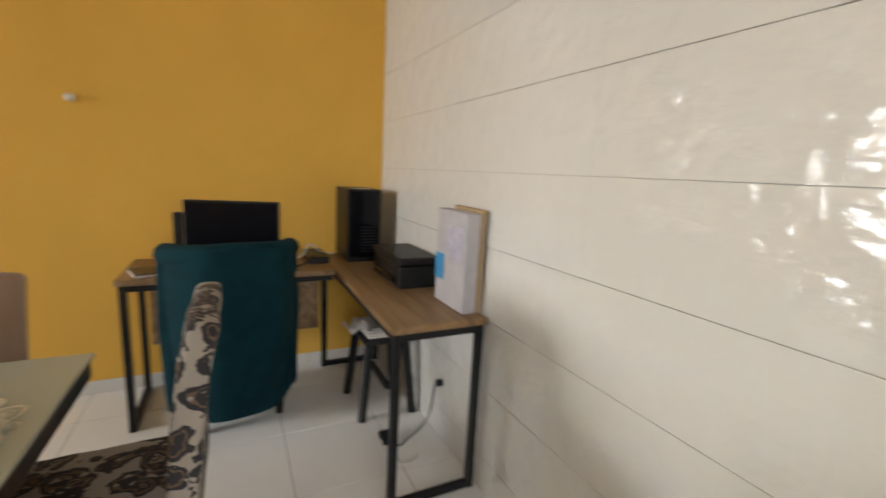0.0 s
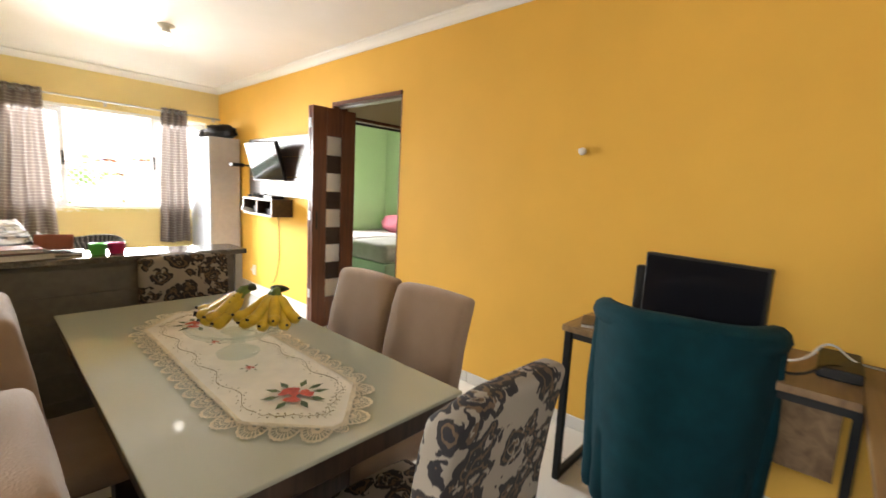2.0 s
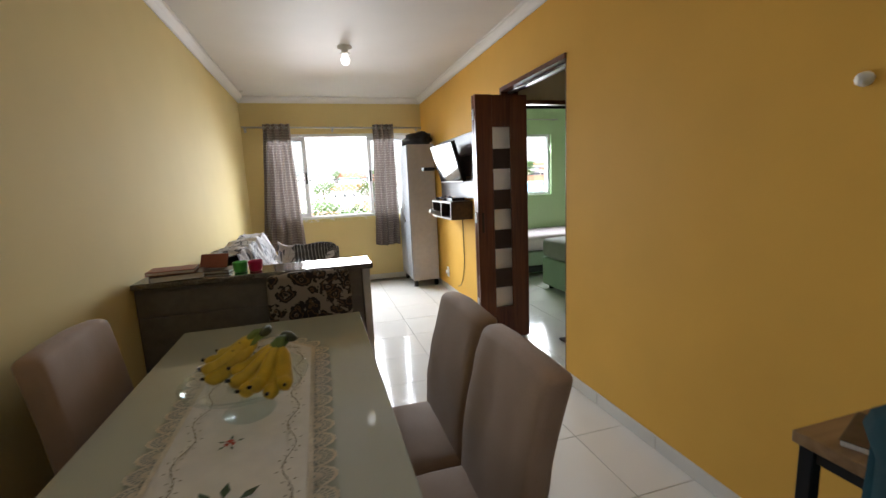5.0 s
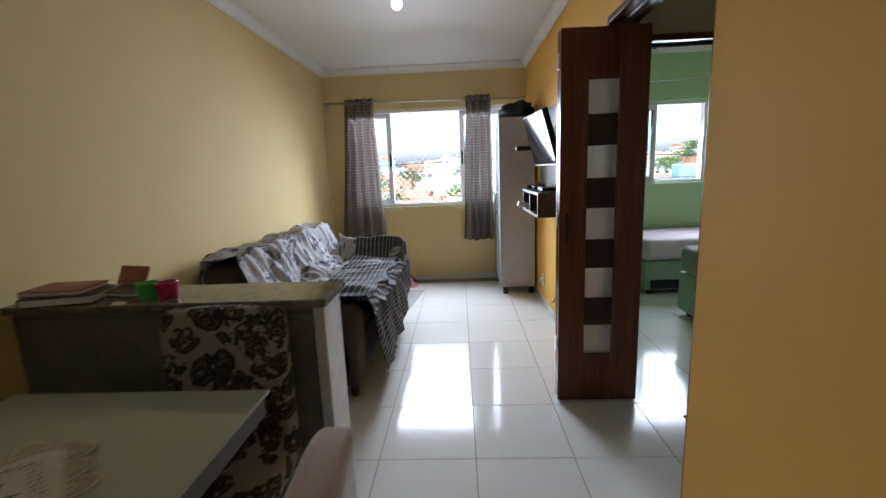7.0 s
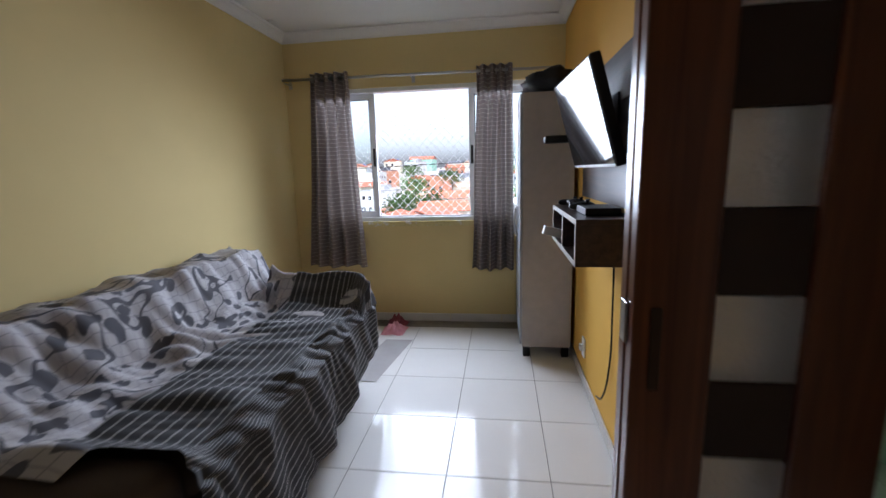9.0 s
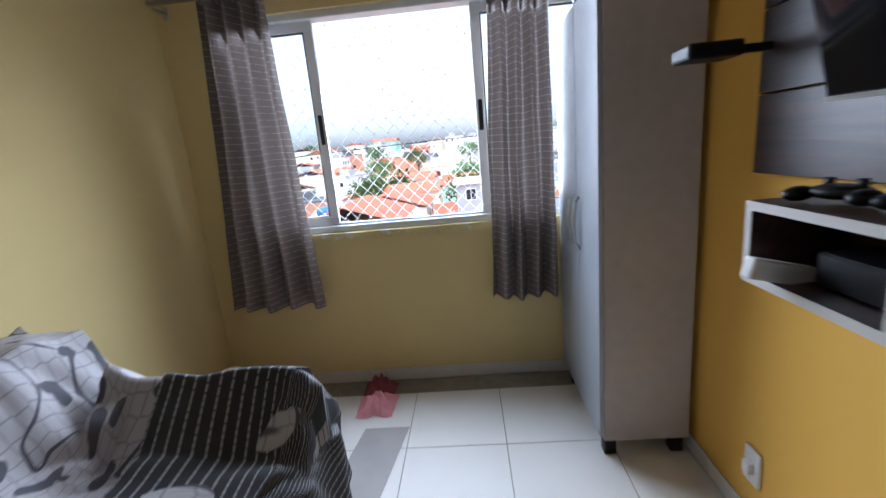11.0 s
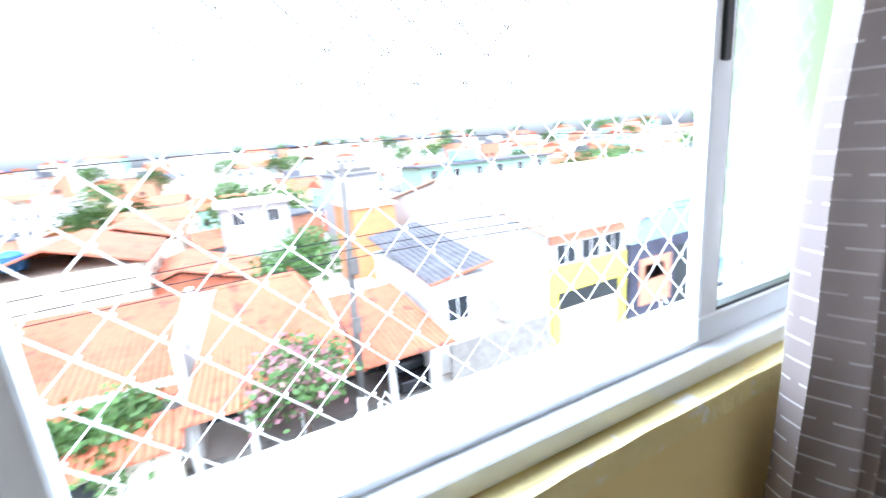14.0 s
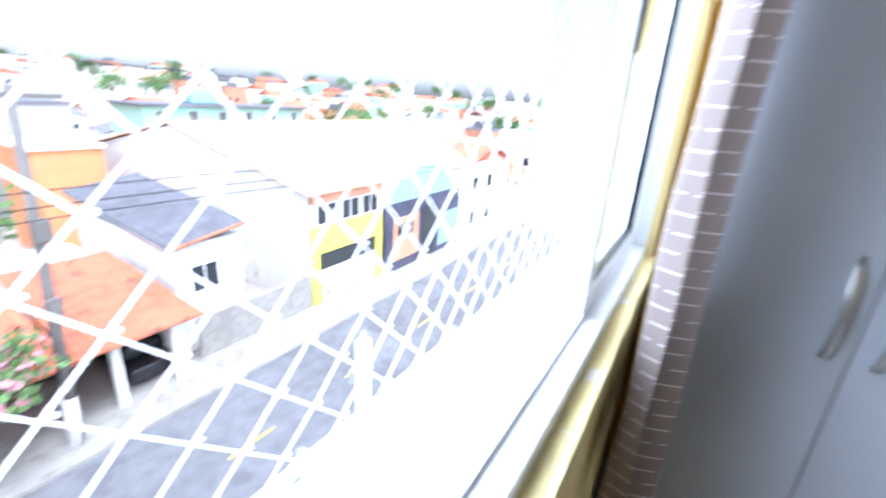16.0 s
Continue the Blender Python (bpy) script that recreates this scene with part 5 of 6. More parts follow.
crumple("red_clothes", 1.16, 5.60, 0.26, 0.24, 0.10, shader("crimson_cloth", (0.42, 0.02, 0.05), 0.85, vary=0.2), 3, "crumpled crimson clothes on the floor")
crumple("pink_slipper_cloth", 1.54, 5.84, 0.20, 0.20, 0.09, shader("rose_cloth", (0.70, 0.30, 0.34), 0.85, vary=0.15), 6, "crumpled pink cloth on the floor by the wall")
crumple("dark_pink_cloth", 1.53, 6.0, 0.18, 0.14, 0.10, shader("plum_cloth", (0.22, 0.05, 0.07), 0.85, vary=0.2), 9, "dark pink cloth against the skirting")
bm = nb(); sheet(bm, lambda u, v: (1.42 + 0.22 * u + 0.1 * v, 4.95 + 0.7 * v, 0.004 + 0.001 * noise.noise(Vector((u * 4, v * 4, 0)))), 10, 20)
tagged(solid("grey_mat", bm, shader("thin_grey_mat", (0.36, 0.34, 0.33), 0.8, vary=0.1)), "thin grey mat on the tiles beside the sofa", "mat")

# ---- bedroom ----


def bed(name, m, w, l, h, mat_base, mat_top, label, pillow=None):
    b = thing(name, m, label, "bed", "bedroom beds")
    bm = nb(); box(bm, 0, 0, 0.05, w, l, h * 0.62, 0.02, 3); solid("base", bm, mat_base, parent=b)
    for x in (0.08, w - 0.08):
        for y in (0.08, l - 0.08):
            bm = nb(); tube(bm, [(x, y, 0), (x, y, 0.06)], 0.03, 8); solid("foot", bm, M_BLACK, parent=b)
    bm = nb(); box(bm, -0.008, -0.008, h * 0.63, w + 0.008, l + 0.008, h, 0.06, 4)
    bmesh.ops.subdivide_edges(bm, edges=[e for e in bm.edges if e.calc_length() > 0.3], cuts=14, use_grid_fill=True)
    for v in bm.verts:
        v.co.z += 0.012 * noise.noise(v.co * 5)
        if v.co.z < h * 0.75:
            v.co.z += 0.03 * noise.noise(v.co * 3)
    solid("mattress", bm, mat_top, parent=b, smooth=True)
    return b


bed("bed", Matrix.Translation((4.05, 3.88, 0)), 1.38, 0.80, 0.62, M_BEDBASE, M_GREYSHEET, "sage green box bed with a grey sheet")
b2 = bed("bed", Matrix.Translation((4.0, 5.22, 0)), 1.84, 0.86, 0.56, M_BEDBASE, M_SHEET, "sage green trundle bed with a pale lilac sheet")
# raised black strips paint the shade of the gap below the bed front
bm = nb(); box(bm, 0.05, -0.014, 0.07, 0.9, -0.002, 0.16, 0.003); box(bm, 0.95, -0.014, 0.07, 1.80, -0.002, 0.16, 0.003); tagged(solid("drawer", bm, M_BLACK, parent=b2), "black strips standing for the shade of the trundle gap")
bm = nb(); blob(bm, 5.66, 5.62, 0.70, 0.14, 0.30, 0.16, 0.15, 3); tagged(solid("pillow", bm, M_PINK, smooth=True), "plump pink pillow on the bed", "pillow")
bm = nb()
for i in range(12):
    box(bm, 3.30 + i * 0.05, 2.72, 0.002, 3.345 + i * 0.05, 3.08, 0.014, 0.003)
tagged(solid("corridor_rug", bm, shader("dark_woven_rug", (0.07, 0.04, 0.05), 0.95, vary=0.5, scale=40, bump=0.6)), "dark woven rug in the corridor", "rug")

# ---- the street and the town outside ----
G = -9.3
M_ASPHALT = shader("worn_asphalt", (0.125, 0.125, 0.13), 0.9, vary=0.25, scale=2.0, bump=0.3, stain=((0.10, 0.10, 0.105), 0.6, 0.58))
M_PAVE = shader("concrete_pavement", (0.26, 0.245, 0.22), 0.9, vary=0.2, scale=3.0, bump=0.3, stain=((0.22, 0.20, 0.18), 1.1, 0.56))
M_EARTH = shader("mixed_town_ground", (0.36, 0.32, 0.28), 0.95, vary=0.4, scale=0.2, stain=((0.20, 0.24, 0.14), 0.06, 0.58))
M_HWHITE = shader("whitewashed_render", (0.68, 0.67, 0.64), 0.85, vary=0.08, scale=1.5, per_object=0.15, stain=((0.45, 0.43, 0.40), 0.9, 0.66))
M_HCREAM = shader("cream_render", (0.62, 0.55, 0.42), 0.85, vary=0.1, scale=1.5, per_object=0.25)
M_HGREEN = shader("mint_green_render", (0.36, 0.58, 0.46), 0.85, vary=0.1, scale=1.5)
M_HBRICK = shader("bare_brick_render", (0.42, 0.20, 0.12), 0.9, vary=0.25, scale=4, per_object=0.3)
M_HGREY = shader("grey_cement_render", (0.36, 0.36, 0.36), 0.9, vary=0.15, scale=2, per_object=0.3)
M_HORANGE = shader("faded_orange_render", (0.60, 0.26, 0.11), 0.85, vary=0.12, scale=1.5)
M_HYELLOW = shader("yellow_shop_paint", (0.70, 0.62, 0.10), 0.7, vary=0.08, scale=2)
M_ROOFO = shader("terracotta_roof_tile", (0.41, 0.125, 0.065), 0.85, vary=0.3, scale=2.5, per_object=0.25, stain=((0.20, 0.09, 0.06), 1.2, 0.60))
M_ROOFP = shader("pale_terracotta_roof", (0.52, 0.33, 0.22), 0.9, vary=0.2, scale=1.5)
M_ROOFG = shader("grey_fibre_cement_roof", (0.11, 0.11, 0.12), 0.9, vary=0.3, scale=1.5, per_object=0.4)
M_DARKWIN = shader("dark_window_glass", (0.03, 0.035, 0.04), 0.15, vary=0.2)
# near-black: painted-in shade for carport and shop, plain dark paint elsewhere
M_DARK = shader("near_black_paint_and_shade", (0.03, 0.035, 0.035), 0.8, vary=0.2)
M_MURAL = shader("dark_mural_wall", (0.06, 0.06, 0.09), 0.8, vary=0.5, scale=0.8)
M_SKYBLUE = shader("pale_blue_sheet_metal", (0.25, 0.40, 0.47), 0.5, vary=0.1)
M_BARK = shader("grey_brown_bark", (0.14, 0.10, 0.07), 0.9, vary=0.3, scale=12)
M_LEAF = shader("green_leaves", (0.07, 0.14, 0.03), 0.6, vary=0.4, scale=3)
M_BLOSSOM = shader("pink_blossom", (0.34, 0.16, 0.18), 0.7, vary=0.3, scale=5)
M_POLE = shader("grey_concrete_pole", (0.14, 0.13, 0.12), 0.9, vary=0.15, scale=4)
M_WATER = shader("blue_water_tank", (0.04, 0.16, 0.40), 0.5, vary=0.1)


def hill(x, y):
    """Height of the land: level by the street, rising to a far ridge."""
    d = max(0.0, y - 42.0)
    e = max(0.0, math.hypot(x * 0.6, y) - 45)
    base = G - 3.0 * min(1, d / 40) * max(0.0, 1 - d / 160)
    rise = 14.0 * (1 - math.exp(-(e / 150.0) ** 2))
    rise -= 38 * min(1.0, max(0.0, e - 300) / 250)
    return base + rise + (1.3 * noise.noise(Vector((x * 0.012, y * 0.012, 3))) * min(1, d / 60))


bm = nb()
nx, nyy = 60, 70
xs = [(-1 if i < nx / 2 else 1) * (abs(i - nx / 2) / (nx / 2)) ** 2.2 * 2500 for i in range(nx + 1)]
ys = [-2500 + 2506 * (j / 10) if j <= 10 else 6.0 + ((j - 10) / (nyy - 10)) ** 2.6 * 2600 for j in range(nyy + 1)]
gv = [[bm.verts.new((x, y, (hill(x, y) if y > 6 else G) - 0.02)) for y in ys] for x in xs]
for i in range(nx):
    for j in range(nyy):
        bm.faces.new((gv[i][j], gv[i + 1][j], gv[i + 1][j + 1], gv[i][j + 1]))
tagged(solid("ground", bm, M_EARTH, smooth=True), "town ground rising to a far ridge", "ground", kind="structure")
setting("road", [(-90, 13.0, G - 0.05, 160, 19.45, G + 0.02)], M_ASPHALT, "worn grey asphalt street", "road")
setting("pavement_far", [(-90, 19.6, G - 0.05, 160, 22.0, G + 0.16)], M_PAVE, "cracked concrete pavement", "pavement", 0.01)
setting("kerb_far", [(-90 + i * 1.0, 19.45, G - 0.05, -90 + i * 1.0 + 0.985, 19.6, G + 0.15) for i in range(250)], M_PAVE, "row of concrete kerb stones", "kerb", 0.01)
setting("pavement_near", [(-90, 6.4, G - 0.05, 160, 13.0, G + 0.15)], M_PAVE, "concrete pavement below the window", "pavement", 0.01)
bm = nb()
for i in range(14):
    box(bm, 2 + i * 5.0, 16.2, G + 0.021, 3.6 + i * 5.0, 16.32, G + 0.026)
tagged(solid("road_marking", bm, shader("worn_yellow_road_paint", (0.50, 0.36, 0.08), 0.8, vary=0.3, scale=6)), "worn yellow dashes on the asphalt", "road marking", kind="structure")


def gable(bm, x0, y0, x1, y1, ze, zr, along, over=0.35, thick=0.09):
    """Two sloping roof slabs; the ridge runs along 'x' or 'y'."""
    if along == 'x':
        my = (y0 + y1) / 2
        sl = [((x0 - over, y0 - over), (x1 + over, y0 - over), (x1 + over, my), (x0 - over, my)), ((x1 + over, y1 + over), (x0 - over, y1 + over), (x0 - over, my), (x1 + over, my))]
    else:
        mx = (x0 + x1) / 2
        sl = [((x0 - over, y1 + over), (x0 - over, y0 - over), (mx, y0 - over), (mx, y1 + over)), ((x1 + over, y0 - over), (x1 + over, y1 + over), (mx, y1 + over), (mx, y0 - over))]
    for a, b, c, d in sl:
        zz = [ze, ze, zr, zr]
        lo = [bm.verts.new((p[0], p[1], z)) for p, z in zip((a, b, c, d), zz)]
        hi = [bm.verts.new((p[0], p[1], z + thick)) for p, z in zip((a, b, c, d), zz)]
        bm.faces.new(lo[::-1]); bm.faces.new(hi)
        for k in range(4):
            bm.faces.new((lo[k], lo[(k + 1) % 4], hi[(k + 1) % 4], hi[k]))


def tile_rows(bm, a, b, c, d, pitch, r):
    """Rows of half-round roof tiles running up a slope: a-b is the eave, d-c the ridge."""
    a, b, c, d = Vector(a), Vector(b), Vector(c), Vector(d)
    n = max(2, int((b - a).length / pitch))
    for i in range(n):
        t = (i + 0.5) / n
        p, q = a.lerp(b, t), d.lerp(c, t)
        m = max(2, int((q - p).length / 0.4))
        tube(bm, [p.lerp(q, k / m) + Vector((0, 0, 0.02 * (k % 2))) for k in range(m + 1)], r, 5, cap=False)


def roof_slope(parent, corners, mat, pitch=0.24, thick=0.05):
    """A slope covered in rows of tiles."""
    bm = nb()
    lo = [bm.verts.new(Vector(p) - Vector((0, 0, thick))) for p in corners]
    hi = [bm.verts.new(p) for p in corners]
    k = len(corners)
    bm.faces.new(hi); bm.faces.new(lo[::-1])
    for i in range(k):
        bm.faces.new((lo[i], lo[(i + 1) % k], hi[(i + 1) % k], hi[i]))
    cs = corners if k == 4 else (*corners, corners[2])
    tile_rows(bm, cs[0], cs[1], cs[2], cs[3], pitch, pitch * 0.34)
    return solid("roof", bm, mat, parent=parent)


def wall_box(parent, b, mat, name="wall"):
    bm = nb(); box(bm, *b, bevel=0.01)
    return solid(name, bm, mat, parent=parent)


def town_window(parent, x0, z0, x1, z1, y, face='y', mat=None):
    """A framed window set into a facade of constant y (or x)."""
    bm = nb()
    f = 0.06
    def bb(a, c, e, g, d0, d1):
        if face == 'y':
            box(bm, a, y + d0, c, e, y + d1, g)
        else:
            box(bm, y + d0, a, c, y + d1, e, g)
    for q in ((x0 - f, z0 - f, x1 + f, z0), (x0 - f, z1, x1 + f, z1 + f), (x0 - f, z0, x0, z1), (x1, z0, x1 + f, z1), ((x0 + x1) / 2 - 0.025, z0, (x0 + x1) / 2 + 0.025, z1)):
        bb(q[0], q[1], q[2], q[3], -0.05, 0.03)
    w = solid("window", bm, M_WHITEPLASTIC, parent=parent)
    bm = nb(); bb(x0, z0, x1, z1, -0.01, 0.02)
    solid("pane", bm, M_DARKWIN, parent=w)


# carport house with hipped tile roofs
cp = thing("carport_house", Matrix.Translation((-0.4, -0.2, G)), "low house with orange tile roofs over an open carport", "house")
wall_box(cp, (-0.45, 25.2, 0, 9.0, 30.5, 3.3), M_HWHITE)
# sheet before the white wall; the carport's shade is put into its colour
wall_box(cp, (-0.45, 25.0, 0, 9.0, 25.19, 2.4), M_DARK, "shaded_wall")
wall_box(cp, (8.8, 21.3, 0, 9.0, 25.0, 2.6), M_HWHITE)
for x in (-0.4, 1.4, 3.2, 6.75, 8.6):
    wall_box(cp, (x - 0.13, 21.1, 0.1, x + 0.13, 21.36, 2.55), M_HWHITE, "post")
roof_slope(cp, [(-0.65, 20.7, 2.6), (5.6, 20.7, 2.6), (4.2, 26.4, 5.4), (0.95, 26.4, 5.4)], M_ROOFO)
roof_slope(cp, [(5.6, 20.7, 2.6), (5.6, 30.5, 3.4), (4.2, 28.0, 5.4), (4.2, 26.4, 5.4)], M_ROOFO)
roof_slope(cp, [(5.65, 20.6, 2.72), (9.5, 20.6, 2.72), (9.2, 27.0, 3.7), (5.65, 27.0, 3.7)], M_ROOFO)
bm = nb(); tube(bm, [(4.2, 26.4, 5.45), (0.95, 26.4, 5.45)], 0.14, 6); tube(bm, [(4.2, 26.4, 5.45), (5.6, 20.7, 2.65)], 0.12, 6); solid("ridge", bm, M_ROOFO, parent=cp)

# a dark car under the carport
car = thing("parked_car", Matrix.Translation((7.7, 23.4, G + 0.1)), "dark hatchback parked under the carport", "car")
bm = nb(); box(bm, -0.85, -1.9, 0.28, 0.85, 1.9, 0.85, 0.12, 3); solid("body", bm, shader("black_car_paint", (0.02, 0.02, 0.024), 0.2), parent=car, smooth=True)
bm = nb(); box(bm, -0.72, -1.2, 0.84, 0.72, 1.5, 1.42, 0.18, 3); solid("cabin", bm, M_DARKWIN, parent=car, smooth=True)
for x in (-0.8, 0.8):
    for y in (-1.2, 1.25):
        bm = nb(); tube(bm, [(x - 0.09, y, 0.31), (x + 0.09, y, 0.31)], 0.31, 16); solid("wheel", bm, M_BLACK, parent=car)

# neighbouring orange-roofed house
h2 = thing("neighbour_house", Matrix.Translation((1.7, 0, G)), "house with a broad orange tile roof and white walls", "house")
wall_box(h2, (-11.5, 23.0, 0, -2.7, 31.5, 3.1), M_HWHITE)
roof_slope(h2, [(-12.0, 22.4, 2.9), (-2.7, 22.4, 2.9), (-2.7, 31.5, 4.3), (-12.0, 31.5, 4.3)], M_ROOFO)
wall_box(h2, (-2.75, 22.6, 0, -2.45, 31.5, 4.5), M_HWHITE)
roof_slope(h2, [(-8.5, 19.9, 2.3), (-2.6, 19.9, 2.3), (-2.6, 21.6, 2.75), (-8.5, 21.6, 2.75)], M_ROOFO)
wall_box(h2, (-8.3, 20.2, 0, -2.8, 20.4, 2.25), M_HCREAM)
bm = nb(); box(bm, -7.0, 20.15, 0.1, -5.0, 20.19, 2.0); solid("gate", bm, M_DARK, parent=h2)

# green gabled house
h3 = thing("green_house", Matrix.Translation((0, 0, G)), "mint green gabled house with an orange roof", "house")
wall_box(h3, (-14.0, 19.5, 0, -8.6, 27.0, 5.0), M_HGREEN)
bm = nb()
v = [bm.verts.new(p) for p in ((-8.6, 19.5, 5.0), (-8.6, 27.0, 5.0), (-8.6, 23.3, 6.7), (-14.0, 19.5, 5.0), (-14.0, 27.0, 5.0), (-14.0, 23.3, 6.7))]
bm.faces.new((v[0], v[1], v[2])); bm.faces.new((v[5], v[4], v[3])); bm.faces.new((v[0], v[2], v[5], v[3])); bm.faces.new((v[2], v[1], v[4], v[5]))
solid("gable", bm, M_HGREEN, parent=h3)
bm = nb(); gable(bm, -14.0, 19.5, -8.6, 27.1, 4.95, 6.78, 'x'); solid("roof", bm, M_ROOFO, parent=h3)

# small white house with a grey roof
h4 = thing("white_house", Matrix.Translation((0, 0, G)), "small white house with a grey sheet roof", "house")
wall_box(h4, (9.3, 22.6, 0, 12.1, 31.0, 4.65), M_HWHITE)
RC = [(9.0, 22.2, 4.75), (12.3, 22.2, 5.25), (12.3, 31.0, 6.1), (9.0, 31.0, 5.6)]
bm = nb(); v = [bm.verts.new(p) for p in RC] + [bm.verts.new((p[0], p[1], p[2] - 0.1)) for p in RC]
for q in ((0, 1, 2, 3), (7, 6, 5, 4), (0, 4, 5, 1), (1, 5, 6, 2), (2, 6, 7, 3), (3, 7, 4, 0)):
    bm.faces.new([v[k] for k in q])
tile_rows(bm, *RC, 0.3, 0.05)
solid("roof", bm, M_ROOFG, parent=h4)
bm = nb(); tube(bm, [(8.95, 22.15, 4.72), (12.35, 22.15, 5.22)], 0.07, 6); solid("eave_tiles", bm, M_ROOFO, parent=h4)
town_window(h4, 9.9, 2.6, 11.0, 3.7, 22.58)
wall_box(h4, (9.4, 21.6, 0.1, 15.0, 21.75, 1.9), M_PAVE, "yard_wall")

# big white gabled hall with a yellow shop front
h5 = thing("gabled_hall", Matrix.Translation((-0.8, 0, G)), "large white gabled hall with a yellow shop front", "building")
wall_box(h5, (16.1, 21.7, 0, 38.0, 44.4, 6.0), M_HWHITE)
bm = nb(); v = [bm.verts.new(p) for p in ((16.1, 21.7, 6.0), (16.1, 44.4, 6.0), (16.1, 33.05, 8.3), (38.0, 21.7, 6.0), (38.0, 44.4, 6.0), (38.0, 33.05, 8.3))]
bm.faces.new((v[2], v[1], v[0])); bm.faces.new((v[3], v[4], v[5])); bm.faces.new((v[0], v[3], v[5], v[2])); bm.faces.new((v[1], v[2], v[5], v[4]))
solid("gable", bm, M_HWHITE, parent=h5)
bm = nb(); gable(bm, 16.1, 21.7, 38.0, 44.4, 5.95, 8.42, 'x', 0.3); solid("roof", bm, M_ROOFP, parent=h5)
wall_box(h5, (16.05, 21.5, 2.9, 21.4, 21.69, 4.3), M_HYELLOW, "yellow_band")
wall_box(h5, (16.05, 21.5, 0, 16.5, 21.69, 2.9), M_HYELLOW, "yellow_pier")
wall_box(h5, (20.9, 21.5, 0, 21.4, 21.69, 2.9), M_HYELLOW, "yellow_pier")
wall_box(h5, (16.05, 21.5, 5.5, 21.4, 21.69, 5.95), M_HBRICK, "lintel")
for a in (16.5, 18.2, 19.8):
    town_window(h5, a, 4.4, a + 1.3, 5.4, 21.62)
gt = nb()
for i in range(40):
    box(gt, 16.6 + i * 0.107, 21.52, 0.1, 16.64 + i * 0.107, 21.56, 1.9)
box(gt, 16.5, 21.51, 1.9, 20.9, 21.57, 1.98)
gate = solid("gate", gt, M_HCREAM, parent=h5)
# flat sheet, no real hollow: the shop's inner shade is its near-black colour
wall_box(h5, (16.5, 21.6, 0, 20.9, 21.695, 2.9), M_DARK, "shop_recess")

# mural workshop with an arched blue front
h6 = thing("mural_workshop", Matrix.Translation((-0.8, 0, G)), "workshop with a dark painted mural under a pale blue arched gable", "building")
wall_box(h6, (21.5, 21.35, 0, 30.5, 21.65, 4.6), M_MURAL, "mural_wall")
bm = nb()
N = 20
fr = [bm.verts.new((21.5 + 9.0 * k / N, 21.3, 4.6 + 2.0 * math.sin(math.pi * k / N) ** 0.8)) for k in range(N + 1)]
bk = [bm.verts.new((21.5 + 9.0 * k / N, 21.66, 4.6 + 2.0 * math.sin(math.pi * k / N) ** 0.8)) for k in range(N + 1)]
bm.faces.new(fr); bm.faces.new(bk[::-1])
for k in range(N):
    bm.faces.new((fr[k], fr[k + 1], bk[k + 1], bk[k]))
solid("arched_gable", bm, M_SKYBLUE, parent=h6)
for x0, z0, x1, z1, m in ((22.3, 0.8, 25.0, 3.6, M_HBRICK), (22.7, 2.3, 24.4, 3.2, M_SKYBLUE), (27.6, 0.6, 30.2, 3.0, M_SKYBLUE), (25.4, 0.3, 27.2, 3.9, M_DARK)):
    bm = nb(); box(bm, x0, 21.30, z0, x1, 21.345, z1, 0.02); solid("painted_panel", bm, m, parent=h6)

# buildings behind the street front that can be told apart


def block_house(label, x0, y0, x1, y1, z0, z1, mat, roof, over=0.3, panes=True):
    """A flat-roofed building with a projecting slab and a row of windows."""
    e = thing("back_building", Matrix(), label, "building")
    wall_box(e, (x0, y0, z0, x1, y1, z1), mat)
    wall_box(e, (x0 - over, y0 - over, z1 + 0.002, x1 + over, y1, z1 + 0.22), roof, "roof_slab")
    n = max(2, int((x1 - x0) / 3))
    for k in range(n if panes else 0):
        c = x0 + (x1 - x0) * (k + 0.5) / n
        town_window(e, c - 0.45, z1 - 1.5, c + 0.45, z1 - 0.5, y0 - 0.02)
    return e


mint = block_house("long mint green building with a dark roof slab", 24.0, 55.0, 44.4, 62.0, -14, -1.0, M_HGREEN, M_ROOFG, 0.6)
bm = nb(); box(bm, 30.0, 56.5, -0.775, 33.4, 59.0, 0.9, 0.2, 2); solid("water_tank", bm, M_SKYBLUE, parent=mint)
block_house("orange painted house behind the grey roof", 10.1, 38.0, 13.6, 44.0, -12, -2.75, M_HORANGE, M_HWHITE, 0.15, False)
block_house("grey-blue block among the houses", 11.4, 48.0, 15.8, 54.0, -13, -0.7, M_HGREY, M_ROOFG, 0.15, False)
block_house("pale grey flat-roofed house", 1.0, 45.0, 6.5, 52.0, -13, -2.1, M_HGREY, M_HWHITE)

# more houses along the street and behind, in a few kinds
rnd = random.Random(21)


